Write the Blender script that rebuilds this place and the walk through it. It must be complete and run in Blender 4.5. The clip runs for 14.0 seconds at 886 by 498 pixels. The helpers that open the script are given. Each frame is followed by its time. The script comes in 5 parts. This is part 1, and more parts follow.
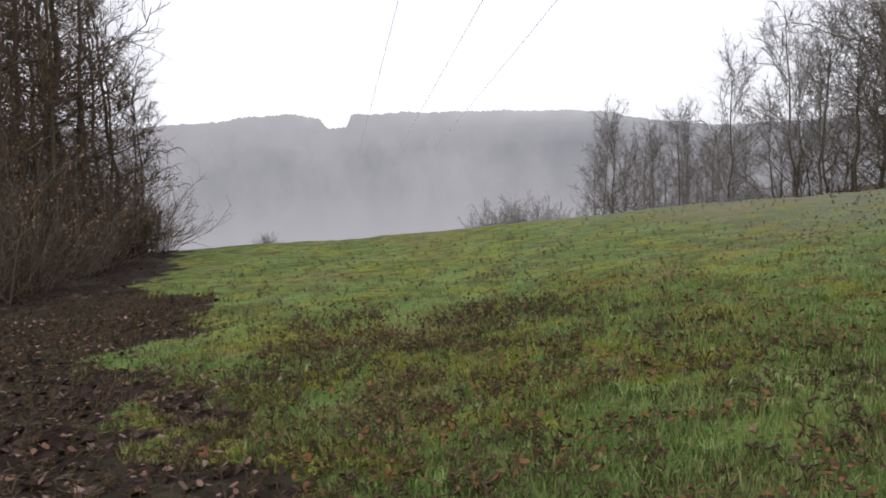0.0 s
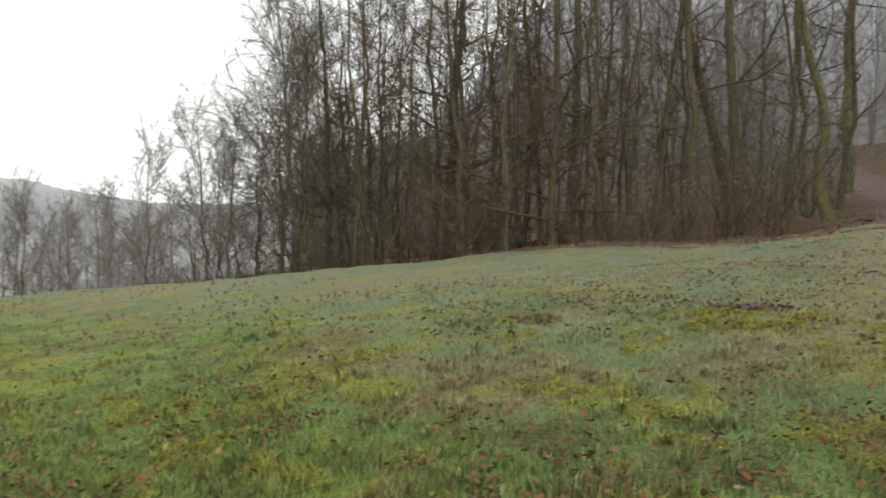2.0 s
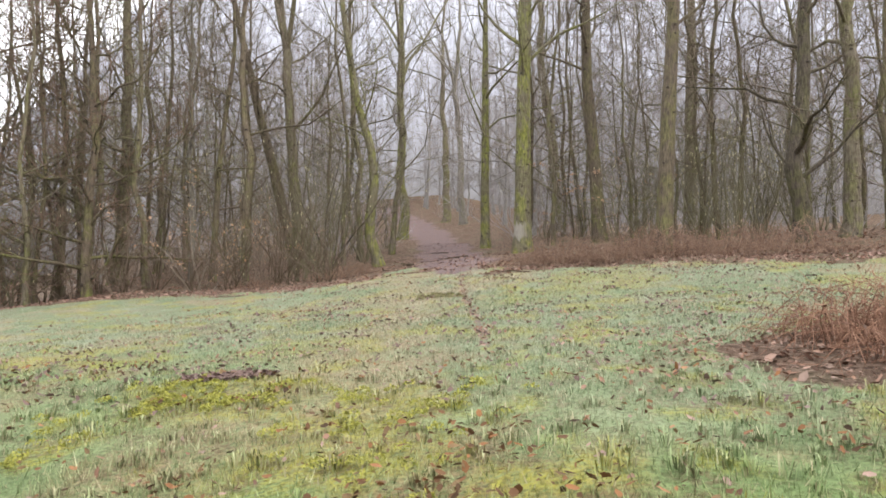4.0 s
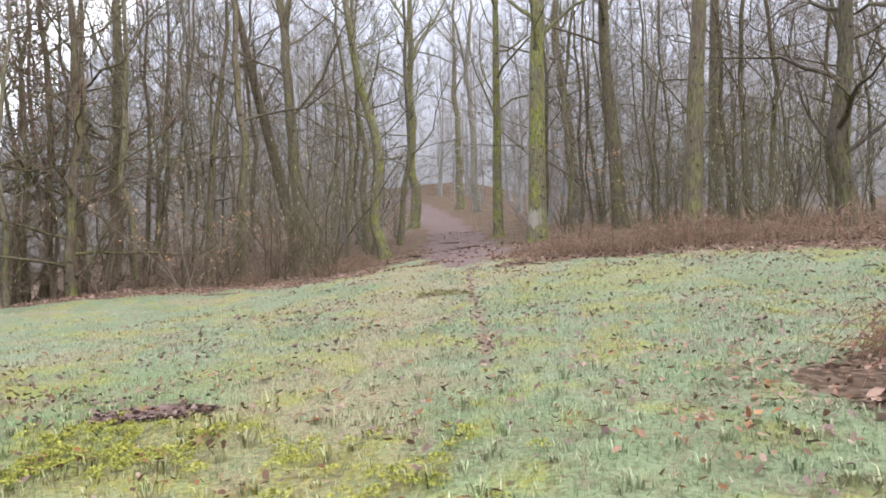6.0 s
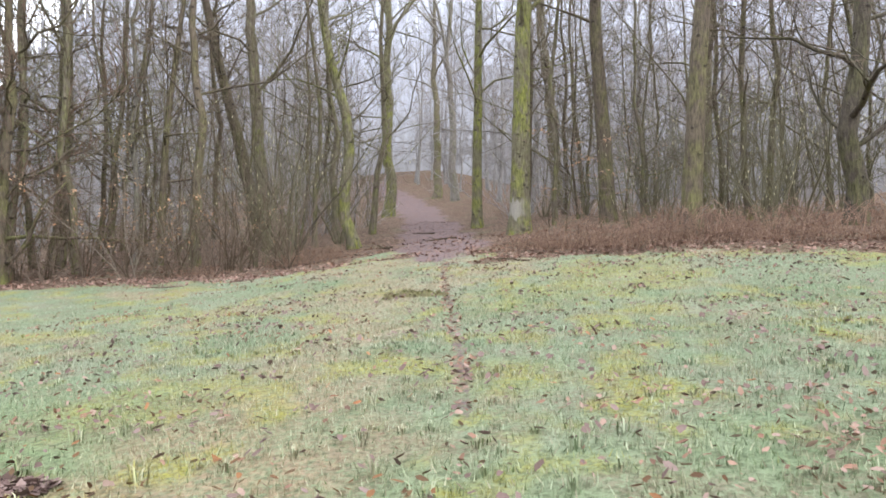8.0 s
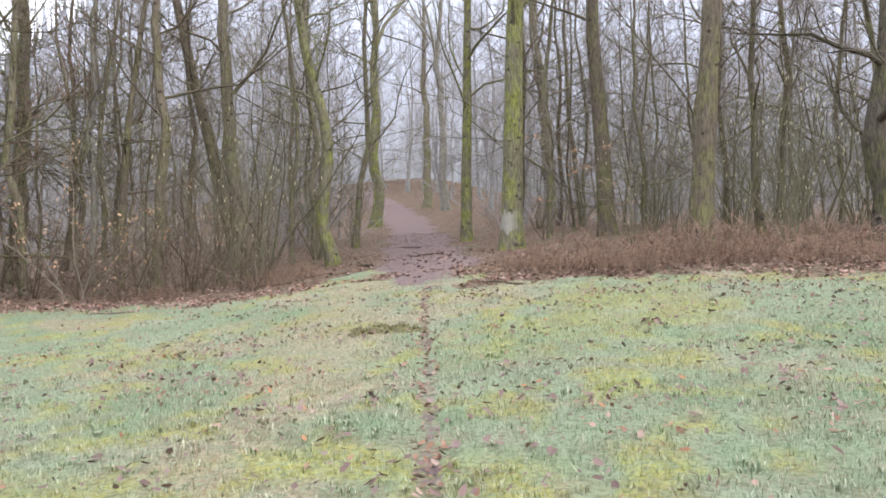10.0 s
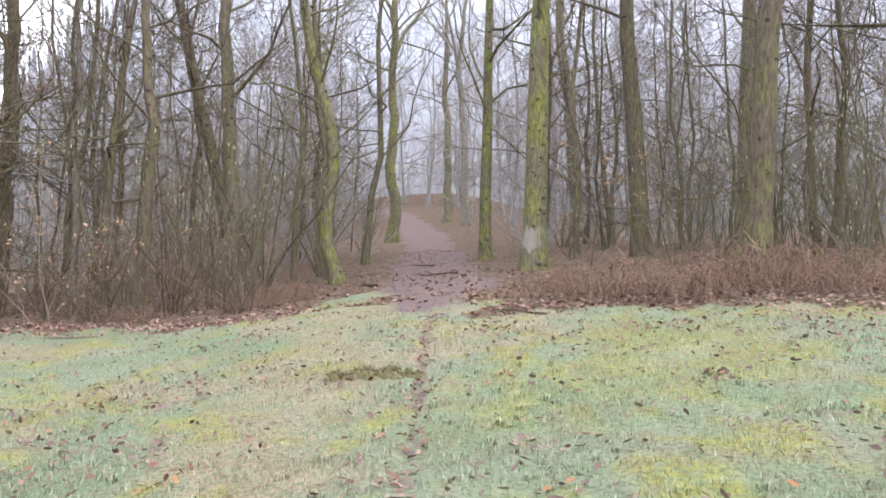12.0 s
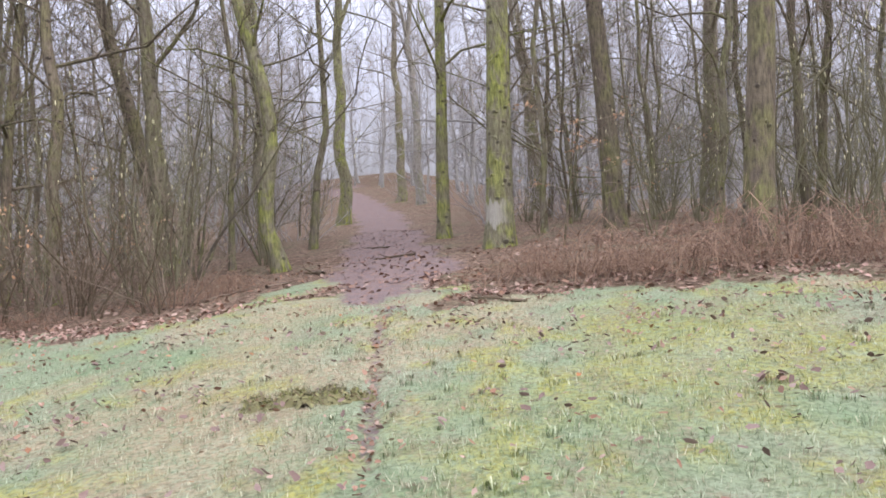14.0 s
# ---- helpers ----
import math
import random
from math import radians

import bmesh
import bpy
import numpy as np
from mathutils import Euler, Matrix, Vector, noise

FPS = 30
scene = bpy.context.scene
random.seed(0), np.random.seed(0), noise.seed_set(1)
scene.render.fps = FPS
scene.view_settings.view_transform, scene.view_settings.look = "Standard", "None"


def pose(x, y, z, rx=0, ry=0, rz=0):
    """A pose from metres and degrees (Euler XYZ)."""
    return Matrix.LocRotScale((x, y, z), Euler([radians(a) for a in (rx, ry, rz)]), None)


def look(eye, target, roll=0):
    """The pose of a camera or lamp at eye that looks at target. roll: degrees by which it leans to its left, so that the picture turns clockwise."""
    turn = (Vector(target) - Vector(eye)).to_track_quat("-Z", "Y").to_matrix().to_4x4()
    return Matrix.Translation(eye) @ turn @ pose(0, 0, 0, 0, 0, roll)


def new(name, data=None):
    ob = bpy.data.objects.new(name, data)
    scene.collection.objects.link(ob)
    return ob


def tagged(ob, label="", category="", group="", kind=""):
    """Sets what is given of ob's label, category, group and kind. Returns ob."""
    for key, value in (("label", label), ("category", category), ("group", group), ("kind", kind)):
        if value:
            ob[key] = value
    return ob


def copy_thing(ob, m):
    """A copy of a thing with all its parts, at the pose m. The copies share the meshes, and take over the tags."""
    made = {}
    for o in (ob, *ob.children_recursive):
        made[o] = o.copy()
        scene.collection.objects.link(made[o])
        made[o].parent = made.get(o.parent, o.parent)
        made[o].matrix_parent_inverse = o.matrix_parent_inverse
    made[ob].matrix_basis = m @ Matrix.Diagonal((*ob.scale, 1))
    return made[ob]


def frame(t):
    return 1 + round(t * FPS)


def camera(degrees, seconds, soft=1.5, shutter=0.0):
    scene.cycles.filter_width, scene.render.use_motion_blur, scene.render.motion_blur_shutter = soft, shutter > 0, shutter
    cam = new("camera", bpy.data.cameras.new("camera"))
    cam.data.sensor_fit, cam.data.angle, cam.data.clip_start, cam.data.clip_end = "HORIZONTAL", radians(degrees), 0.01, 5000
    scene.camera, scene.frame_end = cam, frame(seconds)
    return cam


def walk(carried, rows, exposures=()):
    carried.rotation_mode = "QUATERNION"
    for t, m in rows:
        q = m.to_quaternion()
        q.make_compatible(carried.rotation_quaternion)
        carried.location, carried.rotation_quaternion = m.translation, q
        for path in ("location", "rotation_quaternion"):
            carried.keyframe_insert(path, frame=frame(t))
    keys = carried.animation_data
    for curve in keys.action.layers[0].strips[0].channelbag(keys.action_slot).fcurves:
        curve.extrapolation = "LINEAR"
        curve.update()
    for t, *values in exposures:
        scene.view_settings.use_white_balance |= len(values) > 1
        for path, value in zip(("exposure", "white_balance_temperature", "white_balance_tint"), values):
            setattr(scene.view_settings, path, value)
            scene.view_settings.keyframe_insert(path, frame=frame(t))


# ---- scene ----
cam = camera(60.6, 14.0, 1.7, 0.12)
PATH = [
    (0, (-0.022, -0.179, 1.686), (-0.013, 1.811, 1.489), -2.0),
    (0.5, (0.301, 0.292, 1.691), (0.534, 2.271, 1.513), -1.4),
    (1, (0.801, 0.458, 1.709), (1.415, 2.359, 1.611), 0.3),
    (1.5, (1.498, 0.696, 1.717), (2.451, 2.454, 1.691), 0.4),
    (2, (2.043, 0.936, 1.8), (3.346, 2.453, 1.783), 0.0),
    (2.5, (2.703, 0.881, 1.812), (4.376, 1.975, 1.875), 0.8),
    (3, (3.175, 0.835, 1.831), (5.003, 1.642, 1.91), 0.5),
    (3.5, (3.677, 0.944, 1.891), (5.551, 1.643, 1.915), -1.6),
    (4, (4.229, 0.916, 1.893), (6.114, 1.578, 1.98), -1.4),
    (6.5, (6.166, 1.387, 2.092), (8.032, 2.105, 2.134), -2.1),
    (7, (6.533, 1.53, 2.149), (8.396, 2.256, 2.181), -0.6),
    (7.5, (7.127, 1.563, 2.155), (9.008, 2.24, 2.21), -1.2),
    (7.7, (7.333, 1.645, 2.142), (9.223, 2.299, 2.168), -1.1),
    (9.8, (9.095, 2.152, 2.403), (10.989, 2.794, 2.429), -1.2),
    (10, (9.31, 2.156, 2.419), (11.206, 2.789, 2.462), -1.3),
    (10.5, (9.815, 2.251, 2.435), (11.718, 2.864, 2.483), -1.2),
    (11, (10.299, 2.407, 2.488), (12.21, 2.997, 2.505), -0.6),
    (11.5, (10.834, 2.475, 2.503), (12.734, 3.098, 2.536), -1.7),
    (12, (11.323, 2.607, 2.534), (13.199, 3.297, 2.62), -0.4),
    (12.5, (11.73, 2.714, 2.564), (13.597, 3.427, 2.637), -0.8),
    (13, (12.284, 2.849, 2.597), (14.149, 3.57, 2.636), -1.4),
    (13.5, (12.649, 3.108, 2.598), (14.539, 3.759, 2.658), -1.0),
    (14, (13.14, 3.247, 2.586), (15.053, 3.83, 2.616), -2.8),
]
EXPOSURES = [(0.0, -0.27, 6550, 10), (0.5, -0.02, 6650, 9), (1.0, -0.06, 6750, 8), (1.5, -0.03, 7000, 3), (2.0, 0.05, 7050, 1), (2.5, 0.45, 7050, 3), (3.0, 0.82, 7050, 4), (3.5, 1.05, 7000, 8),
             (4.2, 1.15, 6750, 8), (6.5, 1.28, 6400, 7), (10.5, 1.33, 6250, 8), (12.5, 1.37, 6250, 11), (14.0, 1.37, 6250, 12)]
walk(cam, [(t, look(eye, target, roll)) for t, eye, target, roll in PATH], EXPOSURES)

# ---- sky and sun: thick overcast ----
SUN_EL, SUN_AZ = radians(38), radians(200)
world = bpy.data.worlds.new("sky")
scene.world = world
world.use_nodes = True
wn, wl = world.node_tree.nodes, world.node_tree.links
sky = wn.new("ShaderNodeTexSky")
sky.sky_type, sky.sun_disc, sky.sun_elevation, sky.sun_rotation = "NISHITA", False, SUN_EL, SUN_AZ
sky.air_density, sky.dust_density = 1.0, 6.0
sky_dim = wn.new("ShaderNodeVectorMath")
sky_dim.operation = "SCALE"
sky_dim.inputs["Scale"].default_value = 0.1
cloud = wn.new("ShaderNodeTexNoise")
cloud.inputs["Scale"].default_value, cloud.inputs["Detail"].default_value = 2.5, 4
cloud_ramp = wn.new("ShaderNodeMix")
cloud_ramp.data_type = "RGBA"
cloud_ramp.inputs[6].default_value = (0.87, 0.89, 0.99, 1)
cloud_ramp.inputs[7].default_value = (1.0, 1.0, 1.06, 1)
sky_mix = wn.new("ShaderNodeMix")
sky_mix.data_type = "RGBA"
sky_mix.inputs[0].default_value = 0.9
wl.new(sky.outputs[0], sky_dim.inputs[0])
wl.new(cloud.outputs[0], cloud_ramp.inputs[0])
wl.new(sky_dim.outputs[0], sky_mix.inputs[6])
wl.new(cloud_ramp.outputs[2], sky_mix.inputs[7])
wl.new(sky_mix.outputs[2], wn["Background"].inputs[0])
wn["Background"].inputs[1].default_value = 1.45
sun = new("sun", bpy.data.lights.new("sun", "SUN"))
sun.data.energy, sun.data.angle, sun.data.color = 0.6, radians(40), (1.0, 0.97, 0.93)
sun.matrix_world = look((math.sin(SUN_AZ) * 50, math.cos(SUN_AZ) * 50, 45), (0, 0, 0))


# ---- terrain ----
_lat = np.random.RandomState(5).rand(256, 256)


def vnoise(x, y, scale, shift=0.0):
    """Smooth value noise between 0 and 1; scale is the cell in metres."""
    u, v = np.asarray(x, float) / scale + 37.3 + shift, np.asarray(y, float) / scale + 11.7 + shift * 1.7
    i, j = np.floor(u).astype(int), np.floor(v).astype(int)
    fu, fv = u - i, v - j
    fu, fv = fu * fu * (3 - 2 * fu), fv * fv * (3 - 2 * fv)
    a, b = _lat[i % 256, j % 256], _lat[(i + 1) % 256, j % 256]
    c, d = _lat[i % 256, (j + 1) % 256], _lat[(i + 1) % 256, (j + 1) % 256]
    return (a * (1 - fu) + b * fu) * (1 - fv) + (c * (1 - fu) + d * fu) * fv


def step(x, a, b):
    t = np.clip((np.asarray(x, float) - a) / (b - a), 0, 1)
    return t * t * (3 - 2 * t)


WOOD_Y = [-60, -1, 0.8, 2, 3.3, 4.6, 5.5, 6.6, 8.6, 9.6, 10.5, 12.5, 14.6, 15.5, 18, 22, 30, 200]
WOOD_X = [23, 21.3, 21.5, 22.3, 22.8, 22.2, 21.7, 23.2, 23.0, 21.8, 21.6, 21.6, 21.2, 20.8, 19.6, 18.6, 17.5, 17.5]
PATH_X = [21.5, 24.4, 28.7, 34.8, 43.8, 52.0, 59.8, 68.0, 90.0]
PATH_Y = [6.6, 7.6, 9.2, 11.6, 15.2, 18.9, 22.9, 27.2, 41.0]
PATH_W = [0.35, 0.95, 1.0, 0.95, 1.0, 1.1, 1.1, 1.0, 1.0]
TRACK_X = [10.2, 11.2, 13.2, 14.7, 16.7, 18.1, 19.35, 20.15, 22.3]
TRACK_Y = [2.65, 2.94, 3.56, 4.1, 4.82, 5.36, 5.8, 6.1, 6.78]


def wood_edge(y):
    return np.interp(y, WOOD_Y, WOOD_X)


def left_edge(y):
    return np.interp(y, [-30, 4.5, 6.5, 8.2, 10, 16, 22, 28, 60], [-1.0, -1.5, -2.2, -3.7, -3.2, -6.0, -8.0, -9.5, -14])


def ground(x, y):
    x, y = np.asarray(x, float), np.asarray(y, float)
    z = 0.004 - 0.018 * np.clip(y, -40, 60) + np.where(x > 0, 0.1025 * np.clip(x, 0, 150), 0.035 * np.clip(x, -60, 0))
    on = np.maximum(27 - 0.3 * np.clip(x, -40, 30) * (x > 0) - 0.025 * np.clip(x, 0, 30) ** 2, 15.0)
    on = np.where(x > 22, 15 + 0.6 * (x - 22), on)
    t = np.clip(y - on, 0, 160)
    z = z - np.where(t < 5, 0.012 * t * t, 0.3 + 0.12 * (t - 5))
    r = np.clip(x - 42, 0, 60)
    side = y - np.interp(x, PATH_X, PATH_Y)
    z = z + np.where(r < 15, 0.003 * r * r, 0.675 + 0.09 * (r - 15)) * step(y, 95, 55) * step(side, -34, -10)
    z = z - 0.04 * np.clip(x - 30, 0, 60) * step(side, -4, -16)
    z = z - 0.2 * np.exp(-((x - 19) / 4.5) ** 2 - ((y - 12.5) / 5) ** 2)
    z = z + (0.13 * np.exp(-((x - 8) / 4) ** 2) - 0.1 * np.exp(-((x - 17.5) / 3) ** 2)) * step(y, 15, 9) * step(y, -9, -4)
    z = z - 0.34 * np.exp(-((x - 27) / 5) ** 2 - ((y - 13.5) / 4) ** 2)
    z = z - 0.35 * step(y, 17, 34) * step(x, 7, 17)
    near = step(np.hypot(x - 8, y - 5), 60, 25)
    z = z + near * (0.10 * (vnoise(x, y, 3.1) - 0.5) + 0.05 * (vnoise(x, y, 0.9, 3) - 0.5) + (0.045 + 0.05 * step(x + 0.25 * y, 8, 2)) * (vnoise(x, y, 0.42, 13) - 0.5))
    return z - 0.03 * track(x, y)


def track(x, y):
    d = np.abs(y - np.interp(x, TRACK_X, TRACK_Y)) * 0.94
    return step(d + 0.05 * (vnoise(x, y, 0.3, 90) - 0.5), 0.12, 0.03) * step(x, 10.2, 12.5) * step(x, 22, 21)


def forest_path(x, y):
    d = np.abs(y - np.interp(x, PATH_X, PATH_Y)) * 0.92
    w = np.interp(x, PATH_X, PATH_W)
    return step(d / w + 0.7 * (vnoise(x, y, 0.8, 35) - 0.5), 1.5, 0.6) * step(x + 3.2 * (vnoise(x, y, 0.9, 33) - 0.5) + 1.4 * (vnoise(x, y, 0.3, 34) - 0.5), 20.6, 24.0)


def masks(x, y):
    """How far each place is leaf litter, bare path, straw and moss."""
    n = vnoise(x, y, 1.3, 7) * 0.6 + vnoise(x, y, 0.35, 2) * 0.4 - 0.5
    wood = step(x - wood_edge(y) + 2.4 * n, -0.45, 0.45)
    wood = np.maximum(wood, step(left_edge(y) - x + 2.6 * n, -0.6, 0.6))
    for px, py, rx, ry in ((11.2, -0.3, 1.5, 0.95), (-1.75, 3.3, 0.95, 1.2)):
        wood = np.maximum(wood, step(np.hypot((x - px) / rx, (y - py) / ry) + 1.3 * n, 1.15, 0.8))
    dirt = forest_path(x, y)
    grass_in = step(np.hypot((x - 23.9) / 2.0, (y - 8.9) / 0.75) + n, 1.1, 0.7)
    wood = wood * (1 - 0.9 * grass_in)
    straw = np.clip(step(np.abs(y - np.interp(x, TRACK_X, TRACK_Y) - 1.25) + 1.4 * n, 0.9, 0.2) * step(x, 5, 9), 0, 1)
    straw = np.maximum(straw * (0.4 + 0.75 * vnoise(x, y, 0.7, 71)), step(vnoise(x, y, 1.7, 9) * 0.6 + vnoise(x, y, 0.4, 4) * 0.4, 0.56, 0.74) * 0.75)
    moss = step(np.hypot((x - 18.9) / 3.2, (y - 3.0) / 1.7) + 1.3 * n, 1.1, 0.5) * (0.15 + 0.75 * vnoise(x, y, 0.35, 72))
    for px, py, r in ((9.4, 5.0, 0.9), (8.0, 3.0, 0.8), (13.0, 3.2, 0.7), (12.3, 5.6, 0.8)):
        moss = np.maximum(moss, (0.2 + 0.65 * vnoise(x, y, 0.3, 73)) * step(np.hypot(x - px, y - py) / r + 1.6 * n, 1.1, 0.3))
    moss = np.maximum(moss, step(vnoise(x, y, 0.75, 15) * 0.45 + vnoise(x, y, 0.24, 6) * 0.55 + 0.03 * damp(x, y), 0.54, 0.7) * 0.9)
    return wood, dirt, straw, moss


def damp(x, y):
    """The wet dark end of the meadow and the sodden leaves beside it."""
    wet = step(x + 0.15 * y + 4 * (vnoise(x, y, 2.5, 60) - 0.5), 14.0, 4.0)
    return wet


# ---- materials ----
def material(name):
    m = bpy.data.materials.new(name)
    m.use_nodes = True
    nt = m.node_tree
    return m, nt, nt.nodes["Principled BSDF"]


def node(nt, kind, **values):
    n = nt.nodes.new(kind)
    for key, value in values.items():
        n.inputs[key.replace("_", " ")].default_value = value
    return n


def noise_node(nt, scale, detail=4.0, where="Object", stretch=(1, 1, 1)):
    co = nt.nodes.new("ShaderNodeTexCoord") if where != "World" else nt.nodes.new("ShaderNodeNewGeometry")
    mp = node(nt, "ShaderNodeMapping", Scale=stretch)
    nt.links.new(co.outputs["Position" if where == "World" else where], mp.inputs["Vector"])
    n = node(nt, "ShaderNodeTexNoise", Scale=scale, Detail=detail, Roughness=0.62)
    nt.links.new(mp.outputs[0], n.inputs["Vector"])
    return n.outputs["Fac"]


def ramp(nt, fac, *stops):
    r = nt.nodes.new("ShaderNodeValToRGB")
    while len(r.color_ramp.elements) < len(stops):
        r.color_ramp.elements.new(0.5)
    for e, (p, c) in zip(r.color_ramp.elements, stops):
        e.position, e.color = p, (*c, 1)
    nt.links.new(fac, r.inputs[0])
    return r.outputs[0]


def mix(nt, fac, a, b, blend="MIX"):
    m = nt.nodes.new("ShaderNodeMix")
    m.data_type, m.blend_type = "RGBA", blend
    for socket, value in ((m.inputs[0], fac), (m.inputs[6], a), (m.inputs[7], b)):
        if hasattr(value, "is_linked"):
            nt.links.new(value, socket)
        elif isinstance(value, tuple):
            socket.default_value = (*value, 1)
        else:
            socket.default_value = value
    return m.outputs[2]


def maths(nt, op, a, b):
    m = nt.nodes.new("ShaderNodeMath")
    m.operation, m.use_clamp = op, True
    for socket, value in ((m.inputs[0], a), (m.inputs[1], b)):
        if hasattr(value, "is_linked"):
            nt.links.new(value, socket)
        else:
            socket.default_value = value
    return m.outputs[0]


def attribute(nt, name):
    a = nt.nodes.new("ShaderNodeAttribute")
    a.attribute_name = name
    return a.outputs["Fac"]


def bump(nt, bsdf, height, strength, distance):
    b = node(nt, "ShaderNodeBump", Strength=strength, Distance=distance)
    nt.links.new(height, b.inputs["Height"])
    nt.links.new(b.outputs[0], bsdf.inputs["Normal"])


def sharpen(nt, mask, noise_out, width=0.35):
    """A mask with a ragged edge."""
    s = maths(nt, "ADD", mask, 0.0)
    n = nt.nodes.new("ShaderNodeMath")
    n.operation = "MULTIPLY_ADD"
    nt.links.new(noise_out, n.inputs[0])
    n.inputs[1].default_value, n.inputs[2].default_value = width * 2, -width
    t = nt.nodes.new("ShaderNodeMath")
    t.operation, t.use_clamp = "ADD", True
    nt.links.new(s, t.inputs[0])
    nt.links.new(n.outputs[0], t.inputs[1])
    return ramp(nt, t.outputs[0], (0.38, (0, 0, 0)), (0.62, (1, 1, 1)))


def turf_colour(nt):
    """Winter meadow by place: green blades, straw, yellow moss, brown dead clumps."""
    big, small = noise_node(nt, 0.7, 5, "World"), noise_node(nt, 9, 6, "World")
    damp_here = attribute(nt, "damp")
    green = ramp(nt, big, (0.34, (0.12, 0.187, 0.09)), (0.5, (0.172, 0.222, 0.13)), (0.66, (0.225, 0.25, 0.172)))
    green = mix(nt, maths(nt, "MULTIPLY", small, 0.7), green, (0.25, 0.27, 0.2))
    wet = ramp(nt, big, (0.32, (0.085, 0.165, 0.035)), (0.5, (0.165, 0.28, 0.075)), (0.66, (0.26, 0.36, 0.115)))
    wet = mix(nt, maths(nt, "MULTIPLY", small, 0.7), wet, (0.185, 0.22, 0.07))
    green = mix(nt, damp_here, green, wet)
    straw = mix(nt, small, (0.21, 0.16, 0.1), (0.42, 0.33, 0.23))
    straw = mix(nt, damp_here, straw, mix(nt, small, (0.15, 0.105, 0.05), (0.36, 0.26, 0.13)))
    moss = mix(nt, small, (0.19, 0.19, 0.05), (0.36, 0.335, 0.1))
    moss = mix(nt, damp_here, moss, mix(nt, small, (0.2, 0.22, 0.03), (0.42, 0.4, 0.06)))
    rough = noise_node(nt, 14, 6, "World")
    grit = noise_node(nt, 33, 4, "World")
    speck = maths(nt, "ADD", maths(nt, "MULTIPLY", ramp(nt, rough, (0.38, (0, 0, 0)), (0.62, (1, 1, 1))), 0.7), maths(nt, "MULTIPLY", ramp(nt, grit, (0.4, (0, 0, 0)), (0.6, (1, 1, 1))), 0.5))
    c = mix(nt, maths(nt, "MULTIPLY", maths(nt, "MULTIPLY", attribute(nt, "straw"), 1.2), speck), green, straw)
    c = mix(nt, maths(nt, "MULTIPLY", maths(nt, "MULTIPLY", attribute(nt, "moss"), 1.15), speck), c, moss)
    # dead leaves and stalks trodden into the sward
    warp, fleck = noise_node(nt, 2.2, 7, "World"), noise_node(nt, 21, 4, "World")
    brown = mix(nt, damp_here, mix(nt, fleck, (0.09, 0.06, 0.045), (0.30, 0.215, 0.165)), mix(nt, fleck, (0.025, 0.016, 0.009), (0.14, 0.085, 0.042)))
    k = maths(nt, "MULTIPLY", ramp(nt, warp, (0.47, (0, 0, 0)), (0.56, (1, 1, 1))), ramp(nt, fleck, (0.42, (0, 0, 0)), (0.55, (1, 1, 1))))
    less = maths(nt, "ADD", maths(nt, "MULTIPLY", damp_here, 0.45), 0.4)
    return mix(nt, maths(nt, "MULTIPLY", k, less), c, brown)


def ground_material():
    m, nt, bsdf = material("meadow_and_litter")
    fine, mid = noise_node(nt, 26, 6, "World"), noise_node(nt, 5, 5, "World")
    turf = mix(nt, ramp(nt, fine, (0.34, (0, 0, 0)), (0.55, (1, 1, 1))), mix(nt, maths(nt, "ADD", maths(nt, "MULTIPLY", attribute(nt, "damp"), 0.25), 0.55), turf_colour(nt), (0.045, 0.045, 0.018)), turf_colour(nt))
    cells = node(nt, "ShaderNodeTexVoronoi", Scale=16.0)
    geo = nt.nodes.new("ShaderNodeNewGeometry")
    nt.links.new(geo.outputs["Position"], cells.inputs["Vector"])
    bw = nt.nodes.new("ShaderNodeRGBToBW")
    nt.links.new(cells.outputs["Color"], bw.inputs[0])
    litter = ramp(nt, bw.outputs[0], (0.1, (0.045, 0.03, 0.021)), (0.35, (0.105, 0.07, 0.049)), (0.6, (0.185, 0.128, 0.092)), (0.9, (0.31, 0.225, 0.175)))
    litter = mix(nt, maths(nt, "MULTIPLY", mid, 0.8), litter, (0.07, 0.043, 0.03))
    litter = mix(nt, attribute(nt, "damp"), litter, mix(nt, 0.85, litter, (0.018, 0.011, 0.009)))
    green = ramp(nt, noise_node(nt, 0.9, 5, "World"), (0.5, (0, 0, 0)), (0.62, (0.6, 0.6, 0.6)))
    litter = mix(nt, maths(nt, "MULTIPLY", green, fine), litter, (0.12, 0.13, 0.075))
    spot = node(nt, "ShaderNodeTexVoronoi", Scale=5.5)
    nt.links.new(geo.outputs["Position"], spot.inputs["Vector"])
    leaf = ramp(nt, spot.outputs["Distance"], (0.13, (1, 1, 1)), (0.2, (0, 0, 0)))
    turf = mix(nt, maths(nt, "MULTIPLY", leaf, ramp(nt, mid, (0.45, (0, 0, 0)), (0.6, (0.8, 0.8, 0.8)))), turf, (0.10, 0.065, 0.04))
    dirt = mix(nt, mid, (0.1, 0.073, 0.072), (0.2, 0.152, 0.15))
    dirt = mix(nt, ramp(nt, bw.outputs[0], (0.6, (0, 0, 0)), (0.95, (1, 1, 1))), dirt, (0.23, 0.14, 0.11))
    edge = noise_node(nt, 11, 6, "World")
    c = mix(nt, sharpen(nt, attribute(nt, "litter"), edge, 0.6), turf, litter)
    c = mix(nt, sharpen(nt, attribute(nt, "dirt"), edge, 0.6), c, dirt)
    nt.links.new(c, bsdf.inputs["Base Color"])
    bsdf.inputs["Roughness"].default_value = 0.9
    bsdf.inputs["Specular IOR Level"].default_value = 0.1
    bump(nt, bsdf, fine, 0.9, 0.05)
    return m


